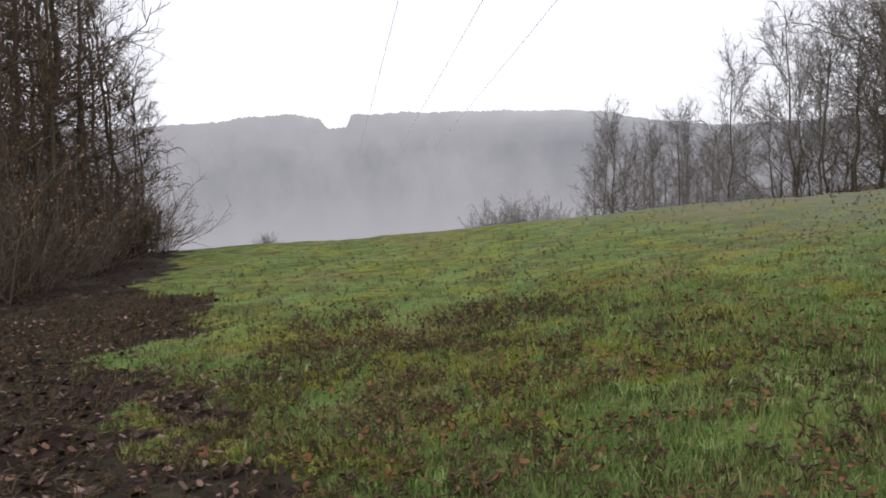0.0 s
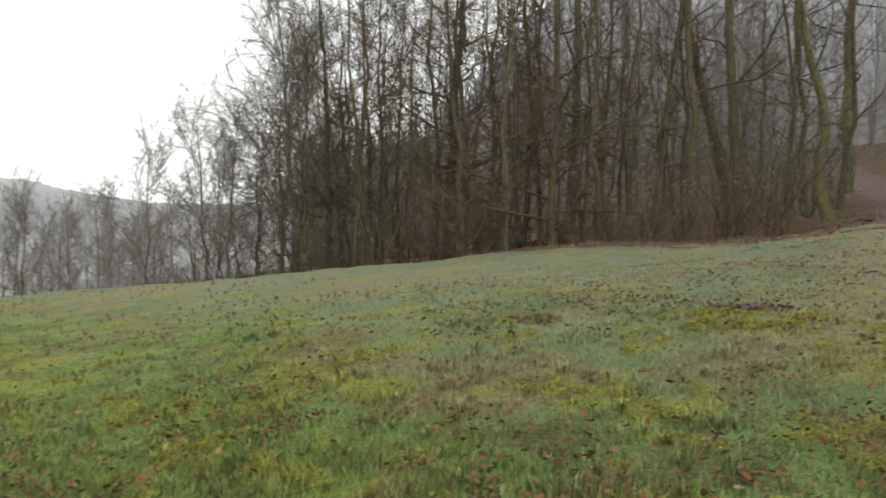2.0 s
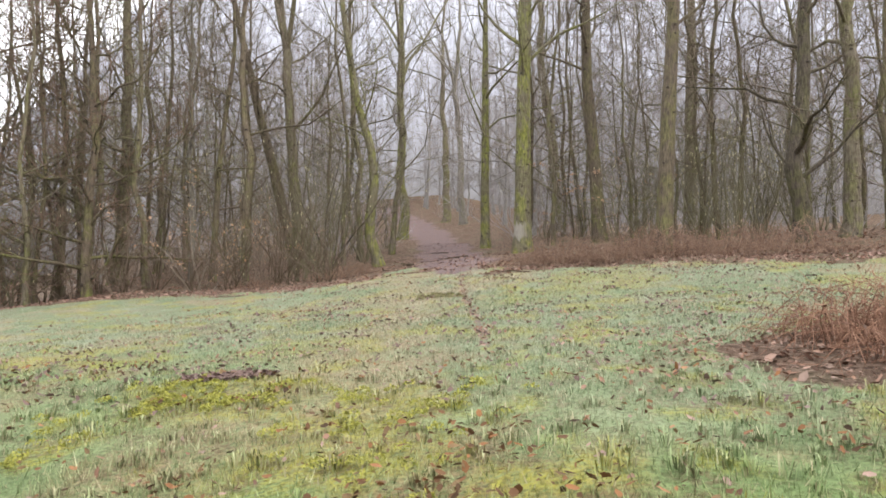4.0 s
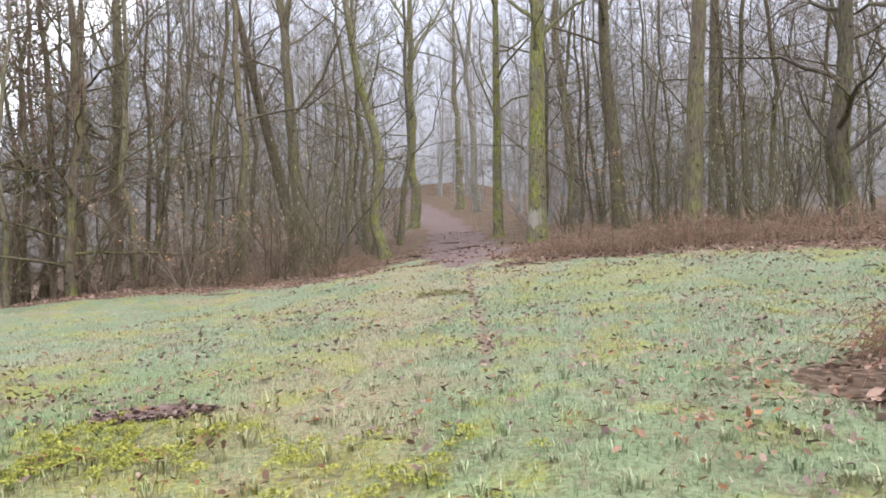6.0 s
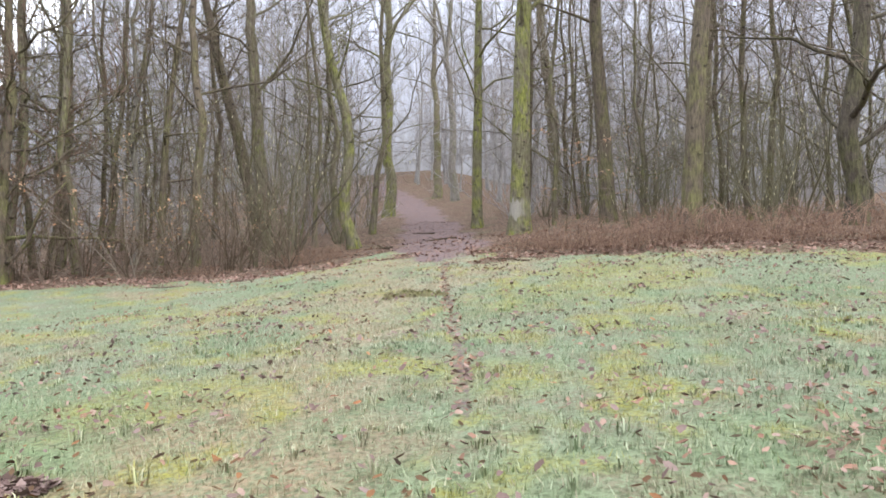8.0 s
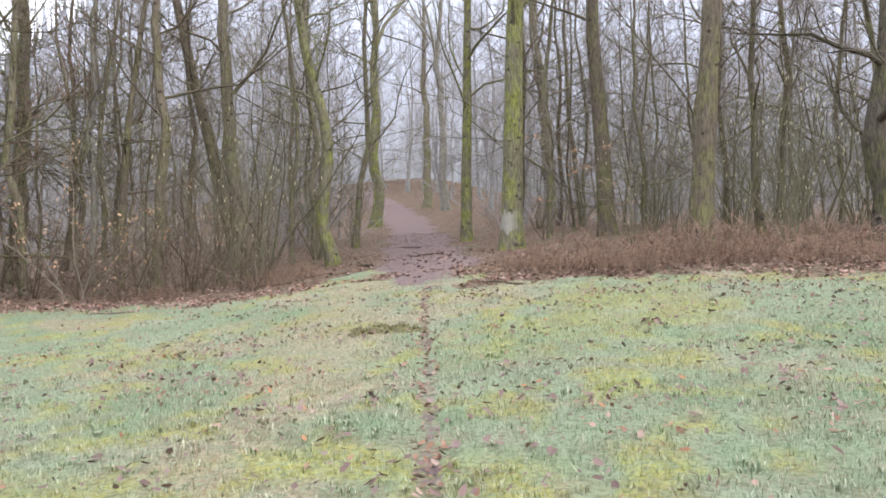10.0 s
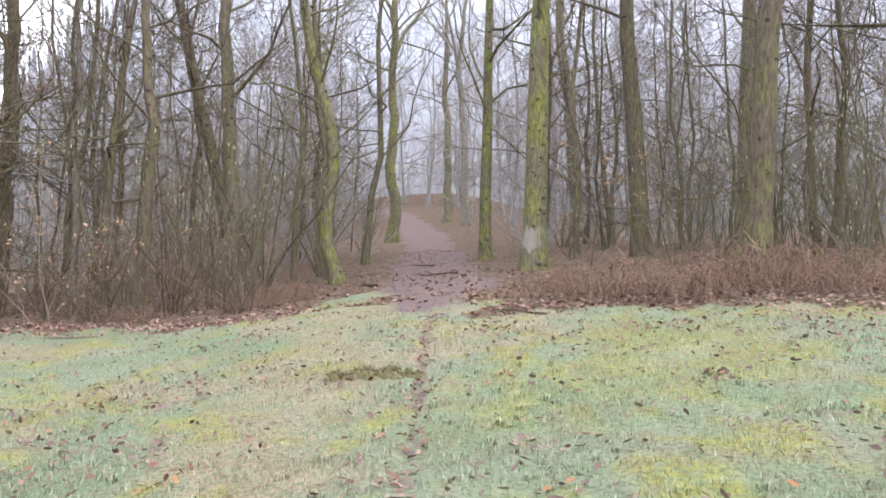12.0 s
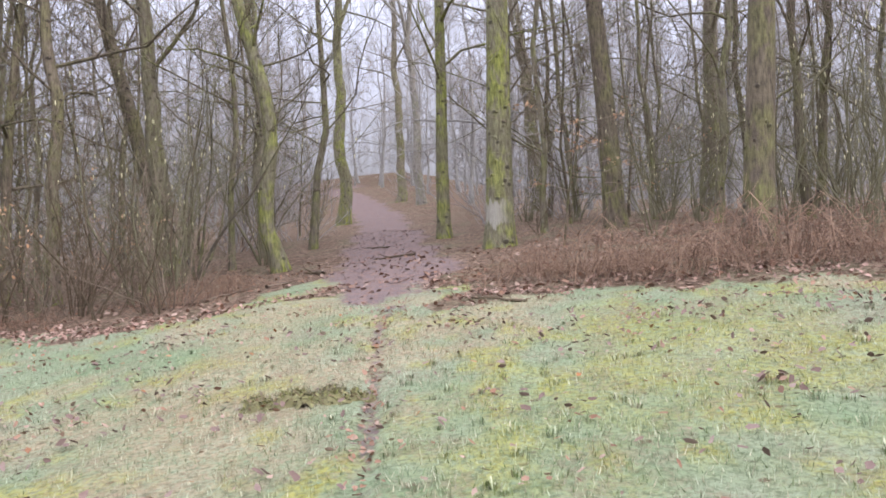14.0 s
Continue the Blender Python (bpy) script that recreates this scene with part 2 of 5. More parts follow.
def blade_material():
    m, nt, bsdf = material("grass_blades")
    geo = nt.nodes.new("ShaderNodeNewGeometry")
    c = turf_colour(nt)
    dry = ramp(nt, geo.outputs["Random Per Island"], (0.78, (0, 0, 0)), (0.95, (1, 1, 1)))
    c = mix(nt, dry, c, mix(nt, attribute(nt, "damp"), (0.38, 0.35, 0.25), (0.3, 0.27, 0.14)))
    c = mix(nt, ramp(nt, geo.outputs["Random Per Island"], (0.0, (1, 1, 1)), (0.2, (0, 0, 0))), c, mix(nt, attribute(nt, "damp"), (0.09, 0.125, 0.045), (0.035, 0.055, 0.018)))
    own = node(nt, "ShaderNodeTexWhiteNoise")
    own.noise_dimensions = "1D"
    nt.links.new(geo.outputs["Random Per Island"], own.inputs["W"])
    c = mix(nt, 1.0, c, ramp(nt, own.outputs["Value"], (0.0, (0.55, 0.55, 0.55)), (0.4, (1.0, 1.0, 1.0)), (1.0, (1.0, 1.0, 1.0))), "MULTIPLY")
    c = mix(nt, ramp(nt, own.outputs["Value"], (0.62, (0, 0, 0)), (1.0, (0.5, 0.5, 0.5))), c, mix(nt, attribute(nt, "damp"), (0.5, 0.53, 0.4), (0.42, 0.5, 0.19)))
    nt.links.new(c, bsdf.inputs["Base Color"])
    bsdf.inputs["Roughness"].default_value = 0.75
    bsdf.inputs["Specular IOR Level"].default_value = 0.08
    return m


def bark_material(name, dark, light, moss, amount, height=6.0, pale=0.0):
    """Bark with green algae and moss that thins out upwards."""
    m, nt, bsdf = material(name)
    grain = noise_node(nt, 7, 6, "Object", (3, 3, 0.7))
    patch = noise_node(nt, 4.5, 6, "Object", (1, 1, 0.55))
    info = nt.nodes.new("ShaderNodeObjectInfo")
    c = ramp(nt, grain, (0.3, dark), (0.7, light))
    c = mix(nt, maths(nt, "MULTIPLY", info.outputs["Random"], 0.35), c, dark)
    co = nt.nodes.new("ShaderNodeTexCoord")
    sep = nt.nodes.new("ShaderNodeSeparateXYZ")
    nt.links.new(co.outputs["Object"], sep.inputs[0])
    up = nt.nodes.new("ShaderNodeMapRange")
    up.inputs["From Max"].default_value, up.inputs["To Min"].default_value, up.inputs["To Max"].default_value = height, amount, amount * 0.35
    nt.links.new(sep.outputs["Z"], up.inputs["Value"])
    side = noise_node(nt, 0.6, 2, "Object")
    k = maths(nt, "MULTIPLY", up.outputs[0], ramp(nt, patch, (0.41, (0.06, 0.06, 0.06)), (0.53, (1, 1, 1))))
    k = maths(nt, "MULTIPLY", k, ramp(nt, side, (0.4, (0.15, 0.15, 0.15)), (0.58, (1, 1, 1))))
    c = mix(nt, k, c, mix(nt, ramp(nt, grain, (0.36, (0, 0, 0)), (0.62, (1, 1, 1))), tuple(v * 0.34 for v in moss), moss))
    knot = node(nt, "ShaderNodeTexVoronoi", Scale=2.6)
    bend = node(nt, "ShaderNodeMapping", Scale=(1.3, 1.3, 1.9))
    nt.links.new(co.outputs["Object"], bend.inputs["Vector"])
    nt.links.new(bend.outputs[0], knot.inputs["Vector"])
    scab = maths(nt, "ADD", knot.outputs["Distance"], maths(nt, "MULTIPLY", patch, 0.45))
    dark_knot = ramp(nt, scab, (0.33, (0.85, 0.85, 0.85)), (0.45, (0, 0, 0)))
    c = mix(nt, dark_knot, c, tuple(v * 0.6 for v in dark))
    if pale:
        band = nt.nodes.new("ShaderNodeMapRange")
        band.inputs["From Min"].default_value, band.inputs["From Max"].default_value = 0.42, 0.08
        off = nt.nodes.new("ShaderNodeMath")
        off.operation = "SUBTRACT"
        nt.links.new(sep.outputs["Z"], off.inputs[0])
        off.inputs[1].default_value = pale
        size = nt.nodes.new("ShaderNodeMath")
        size.operation = "ABSOLUTE"
        nt.links.new(off.outputs[0], size.inputs[0])
        nt.links.new(size.outputs[0], band.inputs["Value"])
        face = nt.nodes.new("ShaderNodeVectorMath")
        face.operation = "DOT_PRODUCT"
        nt.links.new(co.outputs["Object"], face.inputs[0])
        face.inputs[1].default_value = (-0.9, 0.42, 0)
        bare = maths(nt, "ADD", ramp(nt, face.outputs["Value"], (0.06, (0, 0, 0)), (0.26, (1, 1, 1))), 0.12)
        c = mix(nt, maths(nt, "MULTIPLY", bare, sharpen(nt, band.outputs[0], noise_node(nt, 6, 4, "Object", (1.5, 1.5, 0.35)), 1.1)), c, mix(nt, grain, (0.17, 0.155, 0.13), (0.32, 0.3, 0.26)))
    nt.links.new(c, bsdf.inputs["Base Color"])
    bsdf.inputs["Roughness"].default_value = 0.88
    bsdf.inputs["Specular IOR Level"].default_value = 0.2
    bump(nt, bsdf, mix(nt, maths(nt, "MULTIPLY", dark_knot, 0.6), mix(nt, 0.5, grain, patch), (1.0, 1.0, 1.0)), 1.0, 0.07)
    return m


def plain(name, a, b, scale=8.0, rough=0.8, island=False, relief=0.0):
    m, nt, bsdf = material(name)
    n = noise_node(nt, scale, 5, "Object")
    c = mix(nt, n, a, b)
    if island:
        geo = nt.nodes.new("ShaderNodeNewGeometry")
        c = mix(nt, maths(nt, "MULTIPLY", geo.outputs["Random Per Island"], 0.75), c, tuple(min(1.0, v * 0.35) for v in a))
    nt.links.new(c, bsdf.inputs["Base Color"])
    bsdf.inputs["Roughness"].default_value = rough
    bsdf.inputs["Specular IOR Level"].default_value = 0.25
    if relief:
        bump(nt, bsdf, n, 0.6, relief)
    return m


def leaf_material(name, *colours):
    m, nt, bsdf = material(name)
    geo = nt.nodes.new("ShaderNodeNewGeometry")
    k = len(colours)
    c = ramp(nt, geo.outputs["Random Per Island"], *[(i / (k - 1), v) for i, v in enumerate(colours)])
    c = mix(nt, noise_node(nt, 40, 3, "World"), c, mix(nt, 0.5, c, (0.03, 0.02, 0.015)))
    nt.links.new(c, bsdf.inputs["Base Color"])
    bsdf.inputs["Roughness"].default_value = 0.8
    bsdf.inputs["Specular IOR Level"].default_value = 0.15
    return m


def hill_glow_material():
    """Wooded far hillside: a glowing plain distance with its mist painted as pale colour."""
    m, nt, bsdf = material("glowing_hill_mist")
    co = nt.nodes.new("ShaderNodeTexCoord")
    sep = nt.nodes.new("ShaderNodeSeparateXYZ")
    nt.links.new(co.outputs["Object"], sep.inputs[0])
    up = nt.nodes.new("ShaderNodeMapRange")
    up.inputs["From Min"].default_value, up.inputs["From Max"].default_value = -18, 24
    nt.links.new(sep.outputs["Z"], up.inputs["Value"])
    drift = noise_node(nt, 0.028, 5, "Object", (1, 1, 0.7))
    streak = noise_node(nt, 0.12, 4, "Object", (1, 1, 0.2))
    # mist painted into the glow: palest at the foot and crown
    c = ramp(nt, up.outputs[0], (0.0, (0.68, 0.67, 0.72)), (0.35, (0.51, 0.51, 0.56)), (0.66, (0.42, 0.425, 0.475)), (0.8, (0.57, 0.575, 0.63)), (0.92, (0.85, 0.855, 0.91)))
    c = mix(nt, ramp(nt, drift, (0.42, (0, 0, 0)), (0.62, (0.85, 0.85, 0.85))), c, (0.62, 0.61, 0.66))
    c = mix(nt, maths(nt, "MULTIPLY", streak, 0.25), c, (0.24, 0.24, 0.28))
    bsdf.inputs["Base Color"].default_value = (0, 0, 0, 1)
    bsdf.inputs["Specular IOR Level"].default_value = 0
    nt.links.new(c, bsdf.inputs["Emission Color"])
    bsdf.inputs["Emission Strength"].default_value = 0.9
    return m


def wood_glow_material():
    """Depth of a bare wood: glowing plain distance, mist and sky gaps painted upward."""
    m, nt, bsdf = material("glowing_wood_mist")
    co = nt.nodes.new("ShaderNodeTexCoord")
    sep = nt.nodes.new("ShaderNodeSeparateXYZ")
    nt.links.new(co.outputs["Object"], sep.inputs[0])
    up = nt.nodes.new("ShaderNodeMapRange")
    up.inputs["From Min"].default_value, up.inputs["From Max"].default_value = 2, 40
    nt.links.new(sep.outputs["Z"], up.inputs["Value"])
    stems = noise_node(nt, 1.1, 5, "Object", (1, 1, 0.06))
    # glow brightens with height, standing in for sky between the trunks
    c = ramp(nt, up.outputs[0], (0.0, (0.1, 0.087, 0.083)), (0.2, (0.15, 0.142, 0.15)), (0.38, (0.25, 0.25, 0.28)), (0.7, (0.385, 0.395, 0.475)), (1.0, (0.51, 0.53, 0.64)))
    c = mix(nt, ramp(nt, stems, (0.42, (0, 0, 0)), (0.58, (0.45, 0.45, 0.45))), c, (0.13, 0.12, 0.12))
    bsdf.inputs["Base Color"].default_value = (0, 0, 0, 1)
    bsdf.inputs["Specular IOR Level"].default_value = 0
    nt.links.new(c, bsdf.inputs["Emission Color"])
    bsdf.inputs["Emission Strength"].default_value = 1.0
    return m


GROUND = ground_material()
BLADE = blade_material()
MOSS = (0.175, 0.195, 0.04)
BARK_MOSSY = bark_material("mossy_bark", (0.075, 0.06, 0.045), (0.21, 0.18, 0.14), MOSS, 0.75, 7)
BARK_HERO = bark_material("green_mossy_bark", (0.07, 0.06, 0.04), (0.2, 0.18, 0.13), (0.232, 0.252, 0.045), 1.0, 10)
BARK_PALE_FOOT = bark_material("mossy_bark_pale_scar", (0.07, 0.06, 0.04), (0.2, 0.18, 0.13), (0.232, 0.252, 0.045), 1.0, 10, 0.7)
BARK_BROWN = bark_material("brown_bark", (0.05, 0.038, 0.03), (0.17, 0.135, 0.105), MOSS, 0.7, 5)
BARK_GREY = bark_material("grey_bark", (0.11, 0.095, 0.085), (0.28, 0.255, 0.23), (0.18, 0.19, 0.08), 0.6, 8)
# bark paled in its base colour to stand for haze in the deep wood
BARK_HAZED = bark_material("haze_paled_bark", (0.155, 0.142, 0.138), (0.33, 0.312, 0.303), (0.20, 0.21, 0.13), 0.4, 8)
BARK_BIRCH = bark_material("birch_bark", (0.07, 0.06, 0.05), (0.22, 0.20, 0.18), MOSS, 0.3, 6, 1.1)
TWIG_BROWN = plain("brown_twigs", (0.10, 0.07, 0.05), (0.20, 0.155, 0.12), 3)
TWIG_GREEN = plain("algae_green_twigs", (0.11, 0.105, 0.05), (0.22, 0.20, 0.12), 3)
HAZEL = plain("dull_hazel_stems", (0.075, 0.068, 0.04), (0.17, 0.152, 0.095), 3)
BARK_DARK = bark_material("dark_bark", (0.035, 0.028, 0.022), (0.12, 0.1, 0.08), (0.13, 0.14, 0.035), 0.75, 4)
TWIG_RUSSET = plain("russet_brown_twigs", (0.085, 0.052, 0.038), (0.19, 0.125, 0.09), 3)
# grey stands for haze on distant crowns; nearer grey trees share it
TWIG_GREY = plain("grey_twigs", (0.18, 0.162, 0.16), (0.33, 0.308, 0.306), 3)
# paler still, painted mist for the bush beyond the brow
TWIG_HAZED = plain("haze_paled_twigs", (0.27, 0.25, 0.25), (0.42, 0.40, 0.40), 3)
BRUSH = plain("grey_brown_brushwood", (0.105, 0.083, 0.064), (0.235, 0.195, 0.155), 2)
STEM_RED = plain("red_brown_stems", (0.15, 0.085, 0.06), (0.38, 0.255, 0.18), 4, 0.8, True)
STEM_RUST = plain("rust_brown_bracken", (0.19, 0.09, 0.058), (0.42, 0.25, 0.17), 5, 0.8, True)
STEM_DARK = plain("dark_dead_stems", (0.045, 0.033, 0.022), (0.11, 0.08, 0.05), 4)
WEED = plain("dead_weed_stalks", (0.04, 0.028, 0.016), (0.12, 0.085, 0.045), 4)
LEAF_LITTER = leaf_material("fallen_leaves", (0.12, 0.07, 0.052), (0.25, 0.135, 0.09), (0.31, 0.19, 0.14), (0.38, 0.27, 0.22), (0.18, 0.125, 0.10))
LEAF_PINK = leaf_material("pale_russet_leaves", (0.2, 0.115, 0.09), (0.33, 0.205, 0.17), (0.42, 0.29, 0.245), (0.25, 0.15, 0.12))
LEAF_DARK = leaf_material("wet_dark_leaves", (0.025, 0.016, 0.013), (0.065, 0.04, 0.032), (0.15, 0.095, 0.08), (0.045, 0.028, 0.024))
LEAF_DULL = leaf_material("dull_mauve_leaves", (0.1, 0.065, 0.055), (0.2, 0.135, 0.12), (0.15, 0.1, 0.09), (0.26, 0.19, 0.17))
LEAF_SODDEN = leaf_material("sodden_mauve_leaves", (0.045, 0.03, 0.027), (0.12, 0.08, 0.073), (0.22, 0.155, 0.145), (0.08, 0.05, 0.042))
LEAF_MOSS = leaf_material("mossy_fronds", (0.08, 0.075, 0.03), (0.21, 0.22, 0.08), (0.22, 0.155, 0.1), (0.29, 0.29, 0.13), (0.12, 0.085, 0.055))
LEAF_ORANGE = leaf_material("orange_leaves", (0.28, 0.11, 0.045), (0.40, 0.22, 0.12), (0.20, 0.09, 0.05))
LEAF_BUFF = leaf_material("buff_orange_leaves", (0.46, 0.26, 0.15), (0.56, 0.38, 0.25), (0.36, 0.19, 0.1))
CATKIN = plain("pale_catkins", (0.42, 0.38, 0.22), (0.56, 0.52, 0.36), 20)
LEAF_CLUMP = leaf_material("wet_rust_leaves", (0.04, 0.025, 0.014), (0.13, 0.065, 0.03), (0.26, 0.12, 0.05), (0.08, 0.045, 0.022), (0.22, 0.15, 0.075))
MOSS_FROND = leaf_material("yellow_green_moss", (0.16, 0.18, 0.035), (0.32, 0.33, 0.07), (0.44, 0.42, 0.1), (0.24, 0.25, 0.05))
SOD = plain("dark_turf_sod", (0.075, 0.062, 0.034), (0.2, 0.19, 0.09), 18, 0.9, False, 0.02)
# wire grey lightened to imitate mist over the cables
WIRE = plain("dull_aluminium_wire", (0.4, 0.4, 0.43), (0.5, 0.5, 0.53), 2, 0.5)
HILL_GLOW = hill_glow_material()
WOOD_GLOW = wood_glow_material()


# ---- mesh helpers ----
def mesh_from(name, verts, faces, mat, smooth=True):
    """A mesh from an array of vertices and arrays of equal-sided faces."""
    me = bpy.data.meshes.new(name)
    faces = [np.asarray(f, np.int32) for f in (faces if isinstance(faces, list) else [faces]) if len(f)]
    verts = np.asarray(verts, np.float32)
    me.vertices.add(len(verts))
    me.vertices.foreach_set("co", verts.ravel())
    loops = np.concatenate([f.ravel() for f in faces])
    totals = np.concatenate([np.full(len(f), f.shape[1], np.int32) for f in faces])
    me.loops.add(len(loops))
    me.loops.foreach_set("vertex_index", loops)
    me.polygons.add(len(totals))
    me.polygons.foreach_set("loop_start", np.concatenate([[0], np.cumsum(totals)[:-1]]).astype(np.int32))
    me.polygons.foreach_set("loop_total", totals)
    me.polygons.foreach_set("use_smooth", np.full(len(totals), smooth))
    me.materials.append(mat)
    me.update(calc_edges=True)
    return me


class Tubes:
    """Gathers tapered tubes along polylines and joins them into one mesh."""

    def __init__(self):
        self.groups = {}

    def add(self, pts, radii, sides):
        self.groups.setdefault((len(pts), sides), []).append((pts, radii))
        return self

    def arrays(self):
        vs, fs, tips, base = [], [], [], 0
        for (n, k), items in self.groups.items():
            p = np.array([i[0] for i in items], float)
            r = np.array([i[1] for i in items], float)
            t = np.gradient(p, axis=1)
            t /= np.linalg.norm(t, axis=2, keepdims=True) + 1e-9
            main = p[:, -1] - p[:, 0]
            ref = np.where((np.abs(main[:, 2]) > 0.8 * np.linalg.norm(main, axis=1))[:, None], [1.0, 0.13, 0], [0.07, 0.1, 1.0])[:, None]
            a = np.cross(t, ref)
            a /= np.linalg.norm(a, axis=2, keepdims=True) + 1e-9
            b = np.cross(t, a)
            ang = np.arange(k) * 2 * math.pi / k
            ring = a[:, :, None] * np.cos(ang)[:, None] + b[:, :, None] * np.sin(ang)[:, None]
            v = p[:, :, None] + ring * r[:, :, None, None]
            m = len(items)
            idx = base + np.arange(m * n * k).reshape(m, n, k)
            nxt = np.roll(idx, -1, 2)
            if k == 3:
                # fine twigs run out to a point
                v[:, -1] = p[:, -1, None]
                q = np.stack([idx[:, :-2], nxt[:, :-2], nxt[:, 1:-1], idx[:, 1:-1]], -1)
                tips.append(np.stack([idx[:, -2], nxt[:, -2], np.repeat(idx[:, -1, :1], k, 1)], -1).reshape(-1, 3))
            else:
                q = np.stack([idx[:, :-1], nxt[:, :-1], nxt[:, 1:], idx[:, 1:]], -1)
            vs.append(v.reshape(-1, 3))
            fs.append(q.reshape(-1, 4))
            base += m * n * k
        return np.concatenate(vs), [np.concatenate(fs)] + ([np.concatenate(tips)] if tips else [])

    def mesh(self, name, mat):
        return mesh_from(name, *self.arrays(), mat)


def part(name, me, parent, label="", kind=""):
    ob = new(name, me)
    ob.parent = parent
    return tagged(ob, label, kind=kind)


def thing(name, label, category, group="", at=None):
    ob = new(name)
    ob.empty_display_size = 0.2
    if at is not None:
        ob.matrix_basis = at
    return tagged(ob, label, category, group)


def stand(x, y, turn=0.0, scale=1.0, sink=0.0, tall=1.0):
    """A pose on the ground."""
    tilt = 0.035 * math.sin(x * 12.9 + y * 78.2)
    return Matrix.Translation((x, y, float(ground(x, y)) - sink)) @ Matrix.Rotation(tilt, 4, "X") @ Matrix.Rotation(turn, 4, "Z") @ Matrix.Diagonal((scale, scale, scale * tall, 1))


def lie(x, y, turn=0.0, scale=1.0):
    """A pose that follows the slope of the ground."""
    e = 0.35
    slope = Vector((-(float(ground(x + e, y)) - float(ground(x - e, y))) / (2 * e), -(float(ground(x, y + e)) - float(ground(x, y - e))) / (2 * e), 1.0))
    turned = Vector((0, 0, 1)).rotation_difference(slope.normalized()).to_matrix().to_4x4()
    return Matrix.Translation((x, y, float(ground(x, y)))) @ turned @ Matrix.Rotation(turn, 4, "Z") @ Matrix.Diagonal((scale, scale, scale, 1))


# ---- growing ----
def shoot(rng, start, way, length, n, bend=0.25, lift=0.15):
    """A crooked polyline that starts at a point and turns up a little."""
    pts, d = [np.array(start, float)], np.array(way, float)
    d /= np.linalg.norm(d)
    for _ in range(n - 1):
        d = d + rng.normal(0, bend, 3) * 0.55 + np.array([0, 0, lift])
        d /= np.linalg.norm(d)
        pts.append(pts[-1] + d * length / (n - 1))
    return np.array(pts)


def along(pts, s):
    f = s * (len(pts) - 1)
    i = min(int(f), len(pts) - 2)
    p = pts[i] + (pts[i + 1] - pts[i]) * (f - i)
    d = pts[i + 1] - pts[i]
    return p, d / np.linalg.norm(d)


def side_way(rng, d, angle):
    r = rng.normal(0, 1, 3)
    r -= d * r.dot(d)
    r /= np.linalg.norm(r) + 1e-9
    return d * math.cos(angle) + r * math.sin(angle)


def grow_limb(rng, wood, twigs, start, way, length, r0, subs, fine, lift=0.12, thin=0.006):
    pts = shoot(rng, start, way, length, 7, 0.46, lift)
    wood.add(pts, np.linspace(r0, thin * 1.3, 7), 5)
    for j in range(subs):
        s = 0.2 + 0.8 * (j + rng.rand()) / subs
        p, d = along(pts, s * 0.98)
        l2 = length * (0.2 + 0.35 * rng.rand()) * (1.15 - 0.5 * s)
        b = shoot(rng, p, side_way(rng, d, 0.5 + 0.5 * rng.rand()), l2, 4, 0.5, 0.1)
        wood.add(b, np.linspace(max(r0 * (1 - 0.8 * s) * 0.5, thin * 1.5), thin * 0.9, 4), 3)
        for k in range(fine):
            q, e = along(b, 0.15 + 0.84 * (k + rng.rand()) / fine)
            l3 = l2 * (0.25 + 0.4 * rng.rand()) + 0.12
            twigs.add(shoot(rng, q, side_way(rng, e, 0.4 + 0.6 * rng.rand()), l3, 3, 0.6, 0.06), np.linspace(thin, thin * 0.5, 3), 3)


